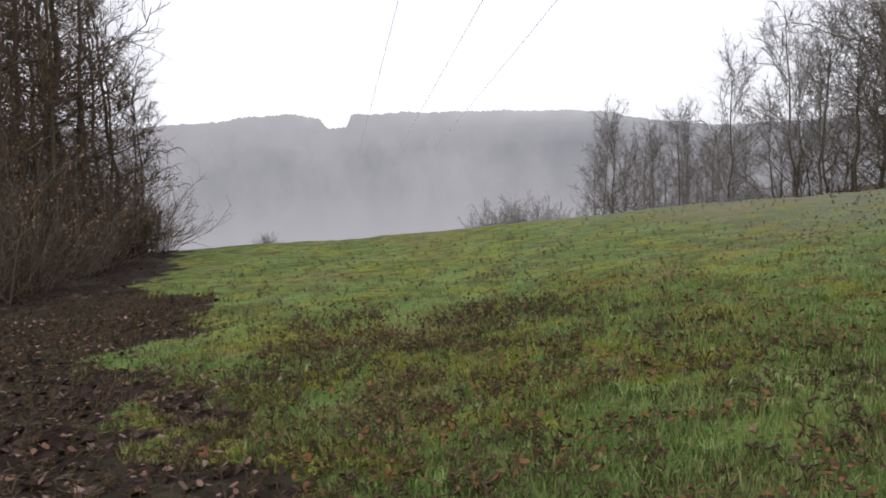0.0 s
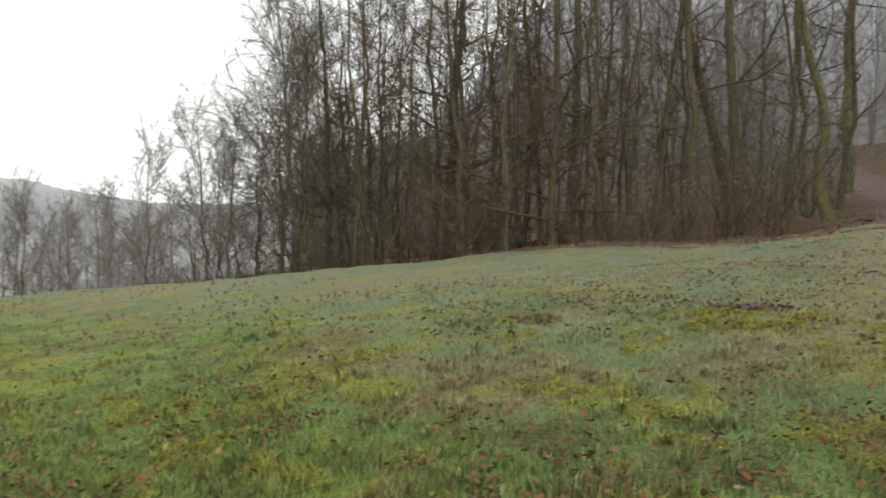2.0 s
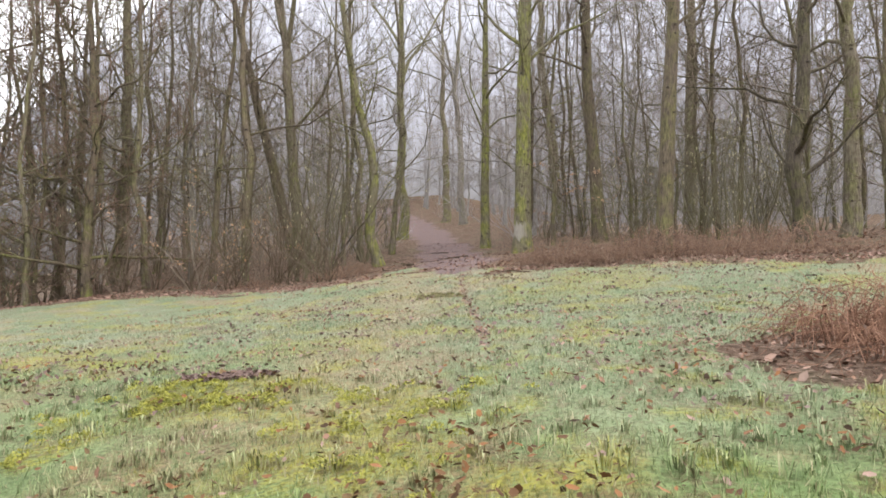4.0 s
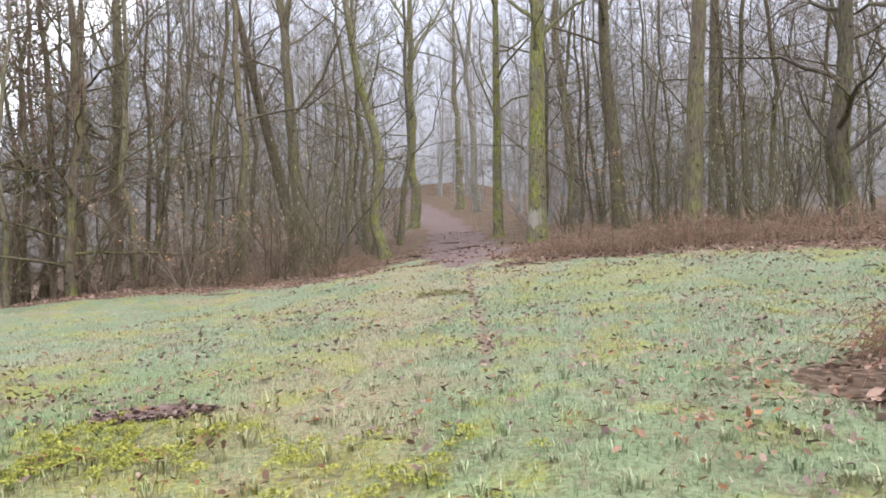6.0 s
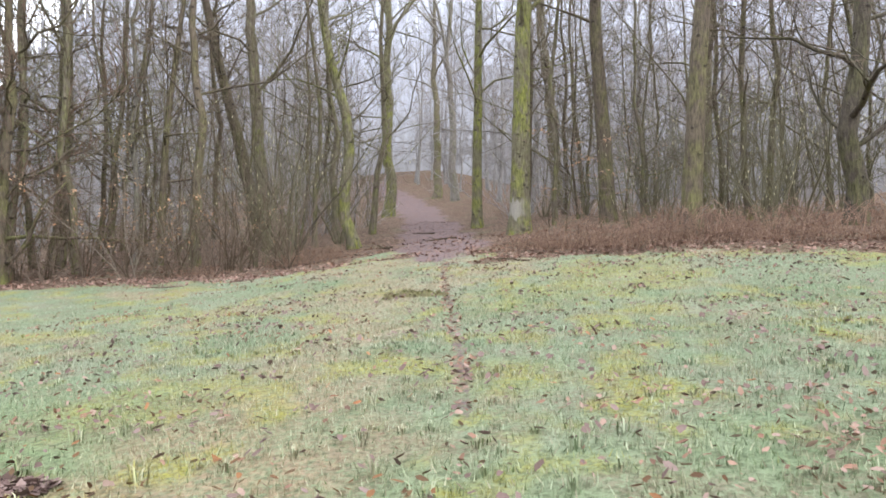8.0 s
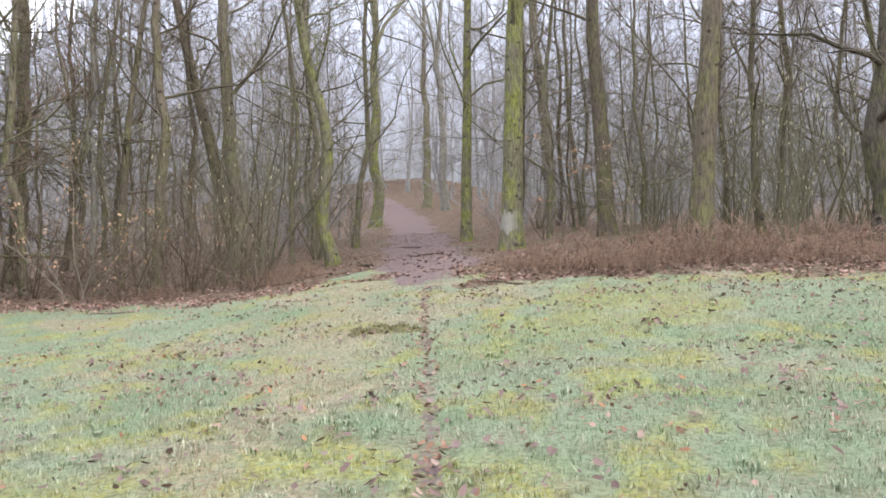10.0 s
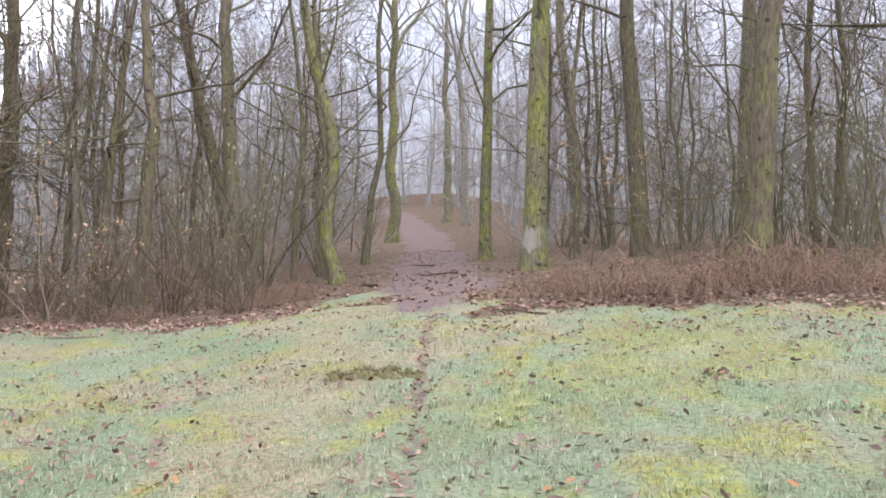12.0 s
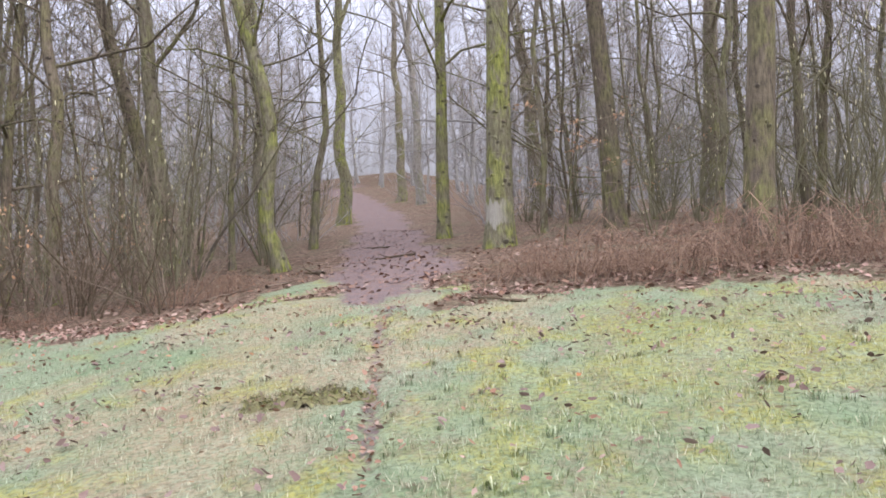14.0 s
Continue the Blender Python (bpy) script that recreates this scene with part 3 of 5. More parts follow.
def grow_tree(name, seed, height, r0, bark, twig, label, at, group="", bend=None, first=0.35, limbs=14, subs=6, fine=5,
              reach=0.3, fork=0.0, suckers=30, thin=0.006, split=False, sides=12, steep=0.8):
    """A bare tree: flared crooked trunk, limbs, and a crown of fine twigs."""
    rng = np.random.RandomState(seed)
    tree = thing(name, label, "tree", group, at)
    n = 26 if split else 14
    s = np.linspace(0, 1, n)
    z = s * height
    wob = np.cumsum(rng.normal(0, 1, (n, 2)), 0) * 0.021 * height / n * 4.5
    wob -= wob[0]
    if bend is not None:
        zz = [b[0] for b in bend]
        wob = wob * 0.15 + np.c_[np.interp(z, zz, [b[1] for b in bend]), np.interp(z, zz, [b[2] for b in bend])]
    trunk = np.c_[wob, z - 0.25]
    extra = np.exp(-z / (0.2 + r0)) * 0.4
    rad = r0 * ((1 - 0.88 * s ** 1.1) + extra)
    wood = Tubes().add(trunk, np.maximum(rad, thin), sides)
    for i in range(int(suckers * 0.5) if split else 5):
        p, d = along(trunk, 0.05 + 0.4 * rng.rand())
        w = side_way(rng, d, 1.3)
        r = np.interp(p[2], trunk[:, 2], rad)
        wood.add(np.array([p + w * r * 0.7, p + w * r * 1.04, p + w * r * 1.12]), [r * 0.22, r * 0.16, r * 0.03], 6)
    part("trunk", wood.mesh("trunk", bark), tree)
    twigs, boughs = Tubes(), Tubes()
    golden = rng.rand() * 6
    for i in range(limbs):
        f = first + (0.95 - first) * ((i + 0.6 * rng.rand()) / limbs) ** 1.35
        p, d = along(trunk, f)
        golden += 2.4 + rng.normal(0, 0.4)
        up = steep * (0.6 + 0.7 * f) * (0.8 + 0.4 * rng.rand())
        way = np.array([math.cos(golden), math.sin(golden), up])
        length = height * reach * (1.15 - 0.6 * f) * (0.7 + 0.6 * rng.rand())
        r = np.interp(p[2], trunk[:, 2], rad)
        own = Tubes() if split else boughs
        grow_limb(rng, own, twigs, p, way, length, r * (0.24 + 0.2 * rng.rand()), subs, fine, 0.12, thin)
        if split:
            part("limb", own.mesh("limb", bark), tree)
    for top in ((0.72, 0.88) if not split else ()):
        p, d = along(trunk, top)
        for k in range(2):
            grow_limb(rng, boughs, twigs, p, side_way(rng, d, 0.3 + 0.3 * rng.rand()), height * 0.22, r0 * 0.22, subs, fine, 0.08, thin)
    if fork:
        p, d = along(trunk, fork)
        r = np.interp(p[2], trunk[:, 2], rad)
        way = side_way(rng, d, 0.35)
        own = Tubes() if split else boughs
        for w in (way, 2 * d - way):
            grow_limb(rng, own, twigs, p, w, height * (1 - fork) * 0.95, r * 0.75, subs + 3, fine, 0.1, thin)
        if split:
            part("limb", own.mesh("limb", bark), tree)
    for i in range(suckers):
        p, d = along(trunk, 0.06 + 0.75 * rng.rand())
        w = side_way(rng, d, 1.2)
        l = 0.2 + 0.9 * rng.rand() ** 2
        b = shoot(rng, p, w, l, 4, 0.3, 0.12)
        for k in range(1):
            q, e = along(b, 0.3 + 0.6 * rng.rand())
            twigs.add(shoot(rng, q, side_way(rng, e, 0.8), l * 0.5, 3, 0.4, 0.1), np.linspace(thin * 0.8, thin * 0.4, 3), 3)
        twigs.add(b[[0, 1, 3]], np.linspace(thin, thin * 0.5, 3), 3)
    if boughs.groups:
        part("branchwork", boughs.mesh("branchwork", bark), tree, "", "stuff")
    part("crown", twigs.mesh("crown", twig), tree, "fine bare twigs", "stuff")
    return tree


def grow_shrub(name, seed, height, stems, spread, mat, label, at, group="", thick=0.016, fine=7, thin=0.004, category="shrub", leaves=0, catkins=0):
    """Many bare stems from one foot, with side twigs."""
    rng = np.random.RandomState(seed)
    shrub = thing(name, label, category, group, at)
    wood, twigs, tips = Tubes(), Tubes(), []
    for i in range(stems):
        a = rng.rand() * 6.28
        foot = np.array([math.cos(a), math.sin(a), 0]) * rng.rand() * spread * 0.25 + np.array([0, 0, -0.1])
        h = height * (0.45 + 0.55 * rng.rand())
        lean = spread / height * rng.rand() * 2.2
        pts = shoot(rng, foot, (math.cos(a) * lean, math.sin(a) * lean, 1), h, 8, 0.33, 0.05)
        wood.add(pts, np.linspace(thick * (0.5 + 0.8 * rng.rand()), thin, 8), 4)
        for j in range(fine):
            s = 0.15 + 0.83 * (j + rng.rand()) / fine
            p, d = along(pts, s)
            l = h * (0.12 + 0.25 * rng.rand()) * (1.2 - 0.7 * s)
            b = shoot(rng, p, side_way(rng, d, 0.4 + 0.6 * rng.rand()), l, 4, 0.3, 0.08)
            twigs.add(b, np.linspace(thin * 1.3, thin * 0.6, 4), 3)
            for k in range(1 if stems > 6 else 2):
                q, e = along(b, 0.3 + 0.65 * rng.rand())
                twigs.add(shoot(rng, q, side_way(rng, e, 0.8), l * 0.5, 3, 0.5, 0.05), np.linspace(thin, thin * 0.5, 3), 3)
                tips.append(q)
    part("stem", wood.mesh("stem", mat), shrub, "", "stuff")
    part("twig_spray", twigs.mesh("twig_spray", mat), shrub, "", "stuff")
    if leaves:
        pick = np.repeat([tips[i] for i in rng.choice(len(tips), min(leaves, len(tips)), False)], 5, 0)
        pick = pick + rng.normal(0, 0.07, pick.shape)
        part("dead_leaves", leaf_mesh("dead_leaves", rng, pick, 0.035, LEAF_BUFF, 0.8), shrub, "withered orange-brown leaves still hanging", "stuff")
    if catkins:
        hang = Tubes()
        for i in rng.choice(len(tips), min(catkins, len(tips)), False):
            p = tips[i]
            hang.add(np.array([p, p - [0.004, 0, 0.045], p - [0, 0.004, 0.085]]), [0.007, 0.012, 0.006], 3)
        part("catkin", hang.mesh("catkin", CATKIN), shrub, "pale hanging catkins", "stuff")
    return shrub


def grow_bramble(name, seed, length, width, height, count, mat, label, at, group="", category="bramble", thin=0.0042):
    """A low tangle of arching stems."""
    rng = np.random.RandomState(seed)
    heap = thing(name, label, category, group, at)
    arcs, sprays = Tubes(), Tubes()
    for i in range(count):
        x, y = (rng.rand() - 0.5) * length, (rng.rand() - 0.5) * width
        a = rng.rand() * 6.28
        h = height * (0.35 + 0.75 * rng.rand()) * (1 - 0.5 * (2 * abs(x) / length) ** 2)
        l = 0.4 + 0.9 * rng.rand()
        t = np.linspace(0, 1, 7)
        p = np.c_[x + math.cos(a) * l * t, y + math.sin(a) * l * t * 0.7, h * (1 - (2 * t - 0.9) ** 2 * 0.8) - 0.06] + rng.normal(0, 0.03, (7, 3))
        p[0, 2] = -0.12
        arcs.add(p, np.linspace(thin * 1.2, thin * 0.6, 7), 3)
        for k in range(3):
            q, e = along(p, 0.2 + 0.75 * rng.rand())
            sprays.add(shoot(rng, q, side_way(rng, e, 0.9), 0.12 + 0.25 * rng.rand(), 3, 0.4, 0.05), np.linspace(thin * 0.7, thin * 0.35, 3), 3)
    part("stem", arcs.mesh("stem", mat), heap, "", "stuff")
    part("twig_spray", sprays.mesh("twig_spray", mat), heap, "", "stuff")
    spots = np.c_[(rng.rand(count) - 0.5) * length, (rng.rand(count) - 0.5) * width, rng.rand(count) * height * 0.6]
    part("dead_leaves", leaf_mesh("dead_leaves", rng, spots[::2], 0.03, LEAF_LITTER, 0.6), heap, "withered brown leaves caught between stems", "stuff")
    return heap


def leaf_mesh(name, rng, spots, size, mat, tilt=0.35):
    """Curled oak-like leaves, six corners each, at the given places."""
    m = len(spots)
    base = np.array([[-1, 0, 0.12], [-0.45, 0.42, 0.3], [0.4, 0.5, 0.22], [1, 0, 0.3], [0.45, -0.5, 0.2], [-0.4, -0.42, 0.3], [0.0, 0.0, 0.0]])
    v = base[None] * (size * (0.6 + 0.7 * rng.rand(m, 1, 1))) * np.stack([np.ones(m), 0.7 + 0.5 * rng.rand(m), rng.rand(m)], -1)[:, None]
    v[:, :, :2] += rng.normal(0, size * 0.12, (m, 7, 2))
    a, b, c = rng.rand(m) * 6.28, rng.normal(0, tilt, m), rng.normal(0, tilt, m)
    ca, sa, cb, sb, cc, sc = np.cos(a), np.sin(a), np.cos(b), np.sin(b), np.cos(c), np.sin(c)
    x, y, z = v[..., 0], v[..., 1], v[..., 2]
    y, z = y * cb[:, None] - z * sb[:, None], y * sb[:, None] + z * cb[:, None]
    x, z = x * cc[:, None] + z * sc[:, None], -x * sc[:, None] + z * cc[:, None]
    x, y = x * ca[:, None] - y * sa[:, None], x * sa[:, None] + y * ca[:, None]
    v = np.stack([x, y, z], -1) + np.asarray(spots)[:, None]
    i = np.arange(m)[:, None, None] * 7
    f = np.array([[0, 1, 6], [1, 2, 6], [2, 3, 6], [3, 4, 6], [4, 5, 6], [5, 0, 6]])[None] + i
    return mesh_from(name, v.reshape(-1, 3), f.reshape(-1, 3), mat)


# ---- ground: one sheet, fine near the walk, coarse to the horizon ----
def axis(lo, hi, stepsize, far_lo, far_hi, n):
    t = np.linspace(0, 1, n + 1)[1:] ** 2.2
    return np.concatenate([(lo + (far_lo - lo) * t)[::-1], np.arange(lo, hi, stepsize), hi + (far_hi - hi) * t])


gx = axis(-13.0, 31.0, 0.19, -900, 900, 34)
gx = np.concatenate([gx[gx < 31], np.arange(31.0, 76.0, 0.33), gx[gx > 76.2]])
gy = axis(-7.0, 31.0, 0.19, -900, 900, 34)
gy = np.concatenate([gy[gy < 2.4], np.arange(2.4, 6.8, 0.06), gy[gy > 6.83]])
mx, my = np.meshgrid(gx, gy, indexing="ij")
mz = ground(mx, my)
ii = np.arange(mx.size).reshape(mx.shape)
quads = np.stack([ii[:-1, :-1], ii[1:, :-1], ii[1:, 1:], ii[:-1, 1:]], -1).reshape(-1, 4)
me = mesh_from("ground", np.c_[mx.ravel(), my.ravel(), mz.ravel()], quads, GROUND)
wood, dirt, straw, moss = masks(mx.ravel(), my.ravel())
dirt = np.maximum(dirt, track(mx.ravel(), my.ravel()) * (0.3 + 0.42 * vnoise(mx.ravel(), my.ravel(), 0.45, 22)))
for key, values in (("litter", wood), ("dirt", dirt), ("straw", straw), ("moss", moss), ("damp", damp(mx.ravel(), my.ravel()))):
    me.attributes.new(key, "FLOAT", "POINT").data.foreach_set("value", values.astype(np.float32))
tagged(new("ground", me), "sloping winter meadow with leaf-strewn woodland floor", "ground", kind="structure")

# ---- far hillside: glowing backdrop, mist painted on ----
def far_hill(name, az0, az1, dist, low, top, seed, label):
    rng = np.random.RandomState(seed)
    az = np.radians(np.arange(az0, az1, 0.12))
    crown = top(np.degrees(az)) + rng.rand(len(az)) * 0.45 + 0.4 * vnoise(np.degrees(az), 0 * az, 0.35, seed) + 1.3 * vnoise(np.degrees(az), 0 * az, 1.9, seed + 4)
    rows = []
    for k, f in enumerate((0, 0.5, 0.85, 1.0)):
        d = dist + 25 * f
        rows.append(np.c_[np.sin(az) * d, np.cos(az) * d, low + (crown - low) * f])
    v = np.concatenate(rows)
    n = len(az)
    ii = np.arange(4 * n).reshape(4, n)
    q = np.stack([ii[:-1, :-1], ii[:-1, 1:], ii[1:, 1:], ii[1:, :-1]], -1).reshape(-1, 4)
    return tagged(new(name, mesh_from(name, v, q, HILL_GLOW)), label, "hillside", kind="structure")


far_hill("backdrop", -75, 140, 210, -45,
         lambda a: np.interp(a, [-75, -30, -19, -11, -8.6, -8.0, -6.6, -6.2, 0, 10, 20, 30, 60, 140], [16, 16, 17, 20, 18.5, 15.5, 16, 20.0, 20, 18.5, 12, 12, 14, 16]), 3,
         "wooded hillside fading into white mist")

# the deep wood: a glowing shell, its mist painted paler towards the top
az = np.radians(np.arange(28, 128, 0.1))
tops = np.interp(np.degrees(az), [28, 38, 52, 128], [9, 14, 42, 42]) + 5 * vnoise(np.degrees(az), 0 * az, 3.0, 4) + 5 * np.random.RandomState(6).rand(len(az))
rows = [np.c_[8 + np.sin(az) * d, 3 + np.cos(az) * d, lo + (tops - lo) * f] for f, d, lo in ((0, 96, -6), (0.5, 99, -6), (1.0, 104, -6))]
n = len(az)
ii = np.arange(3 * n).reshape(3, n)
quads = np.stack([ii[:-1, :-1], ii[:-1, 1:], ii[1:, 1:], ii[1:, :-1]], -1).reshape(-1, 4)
tagged(new("backdrop", mesh_from("backdrop", np.concatenate(rows), quads, WOOD_GLOW)), "deep wood fading into pale mist", "woodland", kind="structure")

# ---- overhead wires ----
for az_top, sl_top, az_low, sl_low in ((-2.4, 0.2234, -4.8, 0.0858), (3.8, 0.2195, -1.0, 0.0838), (9.2, 0.214, 2.4, 0.0817)):
    hgt = 10.0
    d0, d1 = hgt / sl_top * 0.9, hgt / sl_top * 0.9 * 2.1
    e = np.array([-0.02, -0.18, 1.69])
    a = e + np.array([math.sin(radians(az_top)), math.cos(radians(az_top)), sl_top]) * d0
    b = e + np.array([math.sin(radians(az_low)), math.cos(radians(az_low)), sl_low]) * d1
    t = np.linspace(-1.2, 2.4, 20)[:, None]
    line = a + (b - a) * t
    line[:, 2] += 0.12 * (t[:, 0] - 0.0) * (t[:, 0] - 1.0)
    tagged(new("power_cable", Tubes().add(line, np.full(20, 0.0125), 5).mesh("power_cable", WIRE)), "thin grey overhead power cable across the white sky", "cable", "overhead power cables")

# ---- the marked trees of the wood's edge ----
OAK = "bare mossy tree at the edge of the wood"
RIGHT = np.array([0.36, -0.93])


def sway(*pairs):
    """Trunk bends as (height, offset to the side)."""
    return [(h, RIGHT[0] * o, RIGHT[1] * o) for h, o in pairs]


HERO = dict(split=True, group="trees of the wood", sides=16, reach=0.25)
grow_tree("tree", 11, 16, 0.195, BARK_HERO, TWIG_GREEN, "slender mossy tree with a bowed foot beside the path", stand(29.0, 12.1),
          bend=sway((0, 0.1), (0.6, -0.06), (1.3, -0.32), (2.1, -0.3), (3.4, -0.14), (4.6, -0.3), (6.2, -0.8), (10, -1.4)), first=0.3, limbs=12, suckers=60, **HERO)
grow_tree("tree", 12, 21, 0.32, BARK_HERO, TWIG_GREEN, "tall forked tree with a bright green mossy foot beside the path", stand(47, 18.6), first=0.4, limbs=10, fork=0.42, suckers=16, **HERO)
grow_tree("tree", 13, 17, 0.19, BARK_HERO, TWIG_GREEN, "slim green-barked tree with flared mossy roots", stand(33.0, 9.25),
          bend=sway((0, 0), (3, 0.12), (7, 0.35), (12, 0.6)), first=0.26, limbs=13, suckers=30, **HERO)
grow_tree("tree", 14, 19, 0.29, BARK_PALE_FOOT, TWIG_GREEN, "stout mossy tree with a pale bare scar low on its trunk", stand(28.7, 6.75),
          bend=sway((0, 0), (6, 0.35), (12, 0.8)), first=0.27, limbs=13, suckers=90, **HERO)
grow_tree("tree", 15, 18, 0.25, BARK_BROWN, TWIG_BROWN, "straight dark brown trunk with a green mossy foot", stand(31.0, 4.5),
          bend=sway((0, 0), (6, -0.12), (12, 0.1)), first=0.35, limbs=11, suckers=40, **HERO)
grow_tree("tree", 16, 21, 0.36, BARK_MOSSY, TWIG_GREEN, "mossy tree standing back behind the brambles", stand(48.0, 9.1), first=0.35, limbs=10, suckers=30, **HERO)
grow_tree("tree", 17, 18, 0.23, BARK_BROWN, TWIG_GREEN, "stout grey-barked tree behind the bramble thicket", stand(25.2, 2.05),
          bend=sway((0, 0), (3.3, 0.12), (10, 0.4)), first=0.34, limbs=11, suckers=40, **HERO)
grow_tree("tree", 18, 21, 0.36, BARK_MOSSY, TWIG_GREEN, "forking green mossy tree in the wood", stand(44.0, 1.75),
          bend=sway((0, 0), (4, 0.05), (7, 0.1), (12, 0.2)), first=0.3, limbs=11, suckers=30, **HERO)
grow_tree("tree", 19, 14, 0.24, BARK_DARK, TWIG_BROWN, "dark crooked tree with low spreading branches", stand(26.5, -1.4),
          bend=sway((0, 0), (1.2, 0.1), (2.2, -0.15), (4, 0.2), (8, 0.5)), first=0.13, limbs=15, suckers=30, steep=0.6, **HERO)
grow_tree("tree", 20, 18, 0.24, BARK_MOSSY, TWIG_GREEN, "dark mossy-footed tree in the wood", stand(27.6, -2.7), first=0.3, limbs=11, suckers=30, **HERO)
grow_tree("tree", 21, 18, 0.27, BARK_MOSSY, TWIG_BROWN, OAK, stand(27.0, 22.0), first=0.28, limbs=12, suckers=40, **HERO)
grow_tree("birch", 22, 13, 0.1, BARK_BIRCH, TWIG_GREEN, "slender birch with peeling white patches", stand(25.2, 17.2), first=0.2, limbs=14, suckers=30, **HERO)
grow_tree("tree", 23, 13, 0.12, BARK_BROWN, TWIG_BROWN, "thin brown tree leaning beside the birch", stand(25.4, 16.5), first=0.2, limbs=12, suckers=30,
          bend=sway((0, 0), (4, 0.3), (8, 0.9)), **HERO)
grow_tree("tree", 24, 19, 0.24, BARK_MOSSY, TWIG_GREEN, OAK, stand(29.5, 15.7), first=0.28, limbs=11, suckers=40, fork=0.45, **HERO)
grow_tree("tree", 25, 18, 0.24, BARK_BROWN, TWIG_GREEN, "thick leaning tree deep in the thicket", stand(31.0, 17.6), first=0.3, limbs=11, suckers=40,
          bend=sway((0, 0.9), (4, 0.2), (7, -0.5), (12, -1.4)), **HERO)
grow_tree("tree", 26, 16, 0.15, BARK_BROWN, TWIG_BROWN, "dark straight tree in the thicket", stand(25.6, 15.4), first=0.25, limbs=12, suckers=40, **HERO)
grow_tree("tree", 27, 18, 0.27, BARK_DARK, TWIG_BROWN, "tall dark tree with level twiggy branches", stand(23.2, 25.2), first=0.22, limbs=20, suckers=40, steep=0.45, **HERO)
grow_tree("tree", 28, 17, 0.17, BARK_BROWN, TWIG_BROWN, "dark straight tree at the wood's edge", stand(20.6, 30.5), first=0.2, limbs=18, suckers=30, steep=0.5, **HERO)

grow_tree("tree", 29, 20, 0.3, BARK_MOSSY, TWIG_GREY, "tall straight tree beside the path deep in the wood", stand(58.5, 19.75), first=0.4, limbs=10, suckers=16, **HERO)
grow_tree("tree", 30, 20, 0.28, BARK_GREY, TWIG_GREY, "grey straight tree beside the path deep in the wood", stand(55.75, 17.4), first=0.4, limbs=10, suckers=16, fork=0.5, **HERO)

# ---- the wood: a few kinds, repeated ----
KINDS = [
    (dict(height=15, r0=0.11, steep=0.55, bark=BARK_MOSSY, twig=TWIG_GREEN, first=0.2, limbs=17, subs=7, fine=5, thin=0.007, suckers=50, reach=0.25), "bare green-tinged woodland tree"),
    (dict(height=16, r0=0.12, steep=0.5, bark=BARK_BROWN, twig=TWIG_BROWN, first=0.2, limbs=18, subs=7, fine=5, thin=0.007, suckers=50, reach=0.25), "bare dark-barked woodland tree"),
    (dict(height=13, r0=0.07, steep=0.55, bark=BARK_MOSSY, twig=TWIG_BROWN, first=0.14, limbs=16, subs=7, fine=5, thin=0.006, suckers=50, reach=0.26), "thin bare woodland tree"),
    (dict(height=15, r0=0.1, steep=0.6, bark=BARK_GREY, twig=TWIG_GREY, first=0.18, limbs=15, subs=7, fine=4, thin=0.007, suckers=40, fork=0.4), "bare forked grey woodland tree"),
    (dict(height=9, r0=0.04, bark=BARK_BROWN, twig=TWIG_BROWN, first=0.1, limbs=16, subs=6, fine=4, suckers=50, reach=0.28, steep=0.6, thin=0.005), "spindly bare young tree"),
]
LEFTKINDS = [
    (dict(height=12, r0=0.11, bark=BARK_BROWN, twig=TWIG_RUSSET, first=0.05, limbs=28, subs=8, fine=6, suckers=50, reach=0.22, thin=0.0085, steep=0.3), "dense twiggy dark tree at the meadow's edge"),
    (dict(height=9, r0=0.07, bark=BARK_BROWN, twig=TWIG_RUSSET, first=0.04, limbs=26, subs=8, fine=6, suckers=40, reach=0.22, thin=0.0085, steep=0.5), "bushy leafless brown tree at the meadow's edge"),
]
# haze over these deep trees is put into their pale bark and twigs
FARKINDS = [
    (dict(height=16, r0=0.15, bark=BARK_HAZED, twig=TWIG_GREY, first=0.1, limbs=14, subs=6, fine=4, suckers=34, thin=0.012, sides=8), "pale grey bare tree deep in the wood"),
    (dict(height=15, r0=0.14, bark=BARK_HAZED, twig=TWIG_GREY, first=0.1, limbs=14, subs=6, fine=4, suckers=34, thin=0.012, sides=8, fork=0.45), "pale grey forked tree deep in the wood"),
    (dict(height=11, r0=0.07, bark=BARK_HAZED, twig=TWIG_GREY, first=0.06, limbs=14, subs=5, fine=4, suckers=34, thin=0.011, sides=6), "thin pale grey tree deep in the wood"),
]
# greyed bark and twigs imitate mist along the far wood edge
EDGEKINDS = [
    (dict(height=12, r0=0.11, bark=BARK_GREY, twig=TWIG_GREY, first=0.22, limbs=28, subs=9, fine=6, suckers=30, reach=0.34, thin=0.0095, sides=8, steep=1.0), "bare grey tree with a fine rounded crown"),
    (dict(height=12, r0=0.11, bark=BARK_GREY, twig=TWIG_GREY, first=0.08, limbs=26, subs=8, fine=6, suckers=30, reach=0.3, thin=0.01, sides=8, steep=0.7), "bare bushy tree with upswept branches"),
]
MADE = {}


def plant(kind_list, key, k, x, y, rng, group, size=1.0):
    m = stand(x, y, rng.rand() * 6.28, size * (0.85 + 0.3 * rng.rand()), 0.05)
    if (key, k) in MADE:
        return copy_thing(MADE[key, k], m)
    opts, label = kind_list[k]
    MADE[key, k] = grow_tree("tree", 100 + k + 17 * len(key), label=label, at=m, group=group, **opts)
    return MADE[key, k]


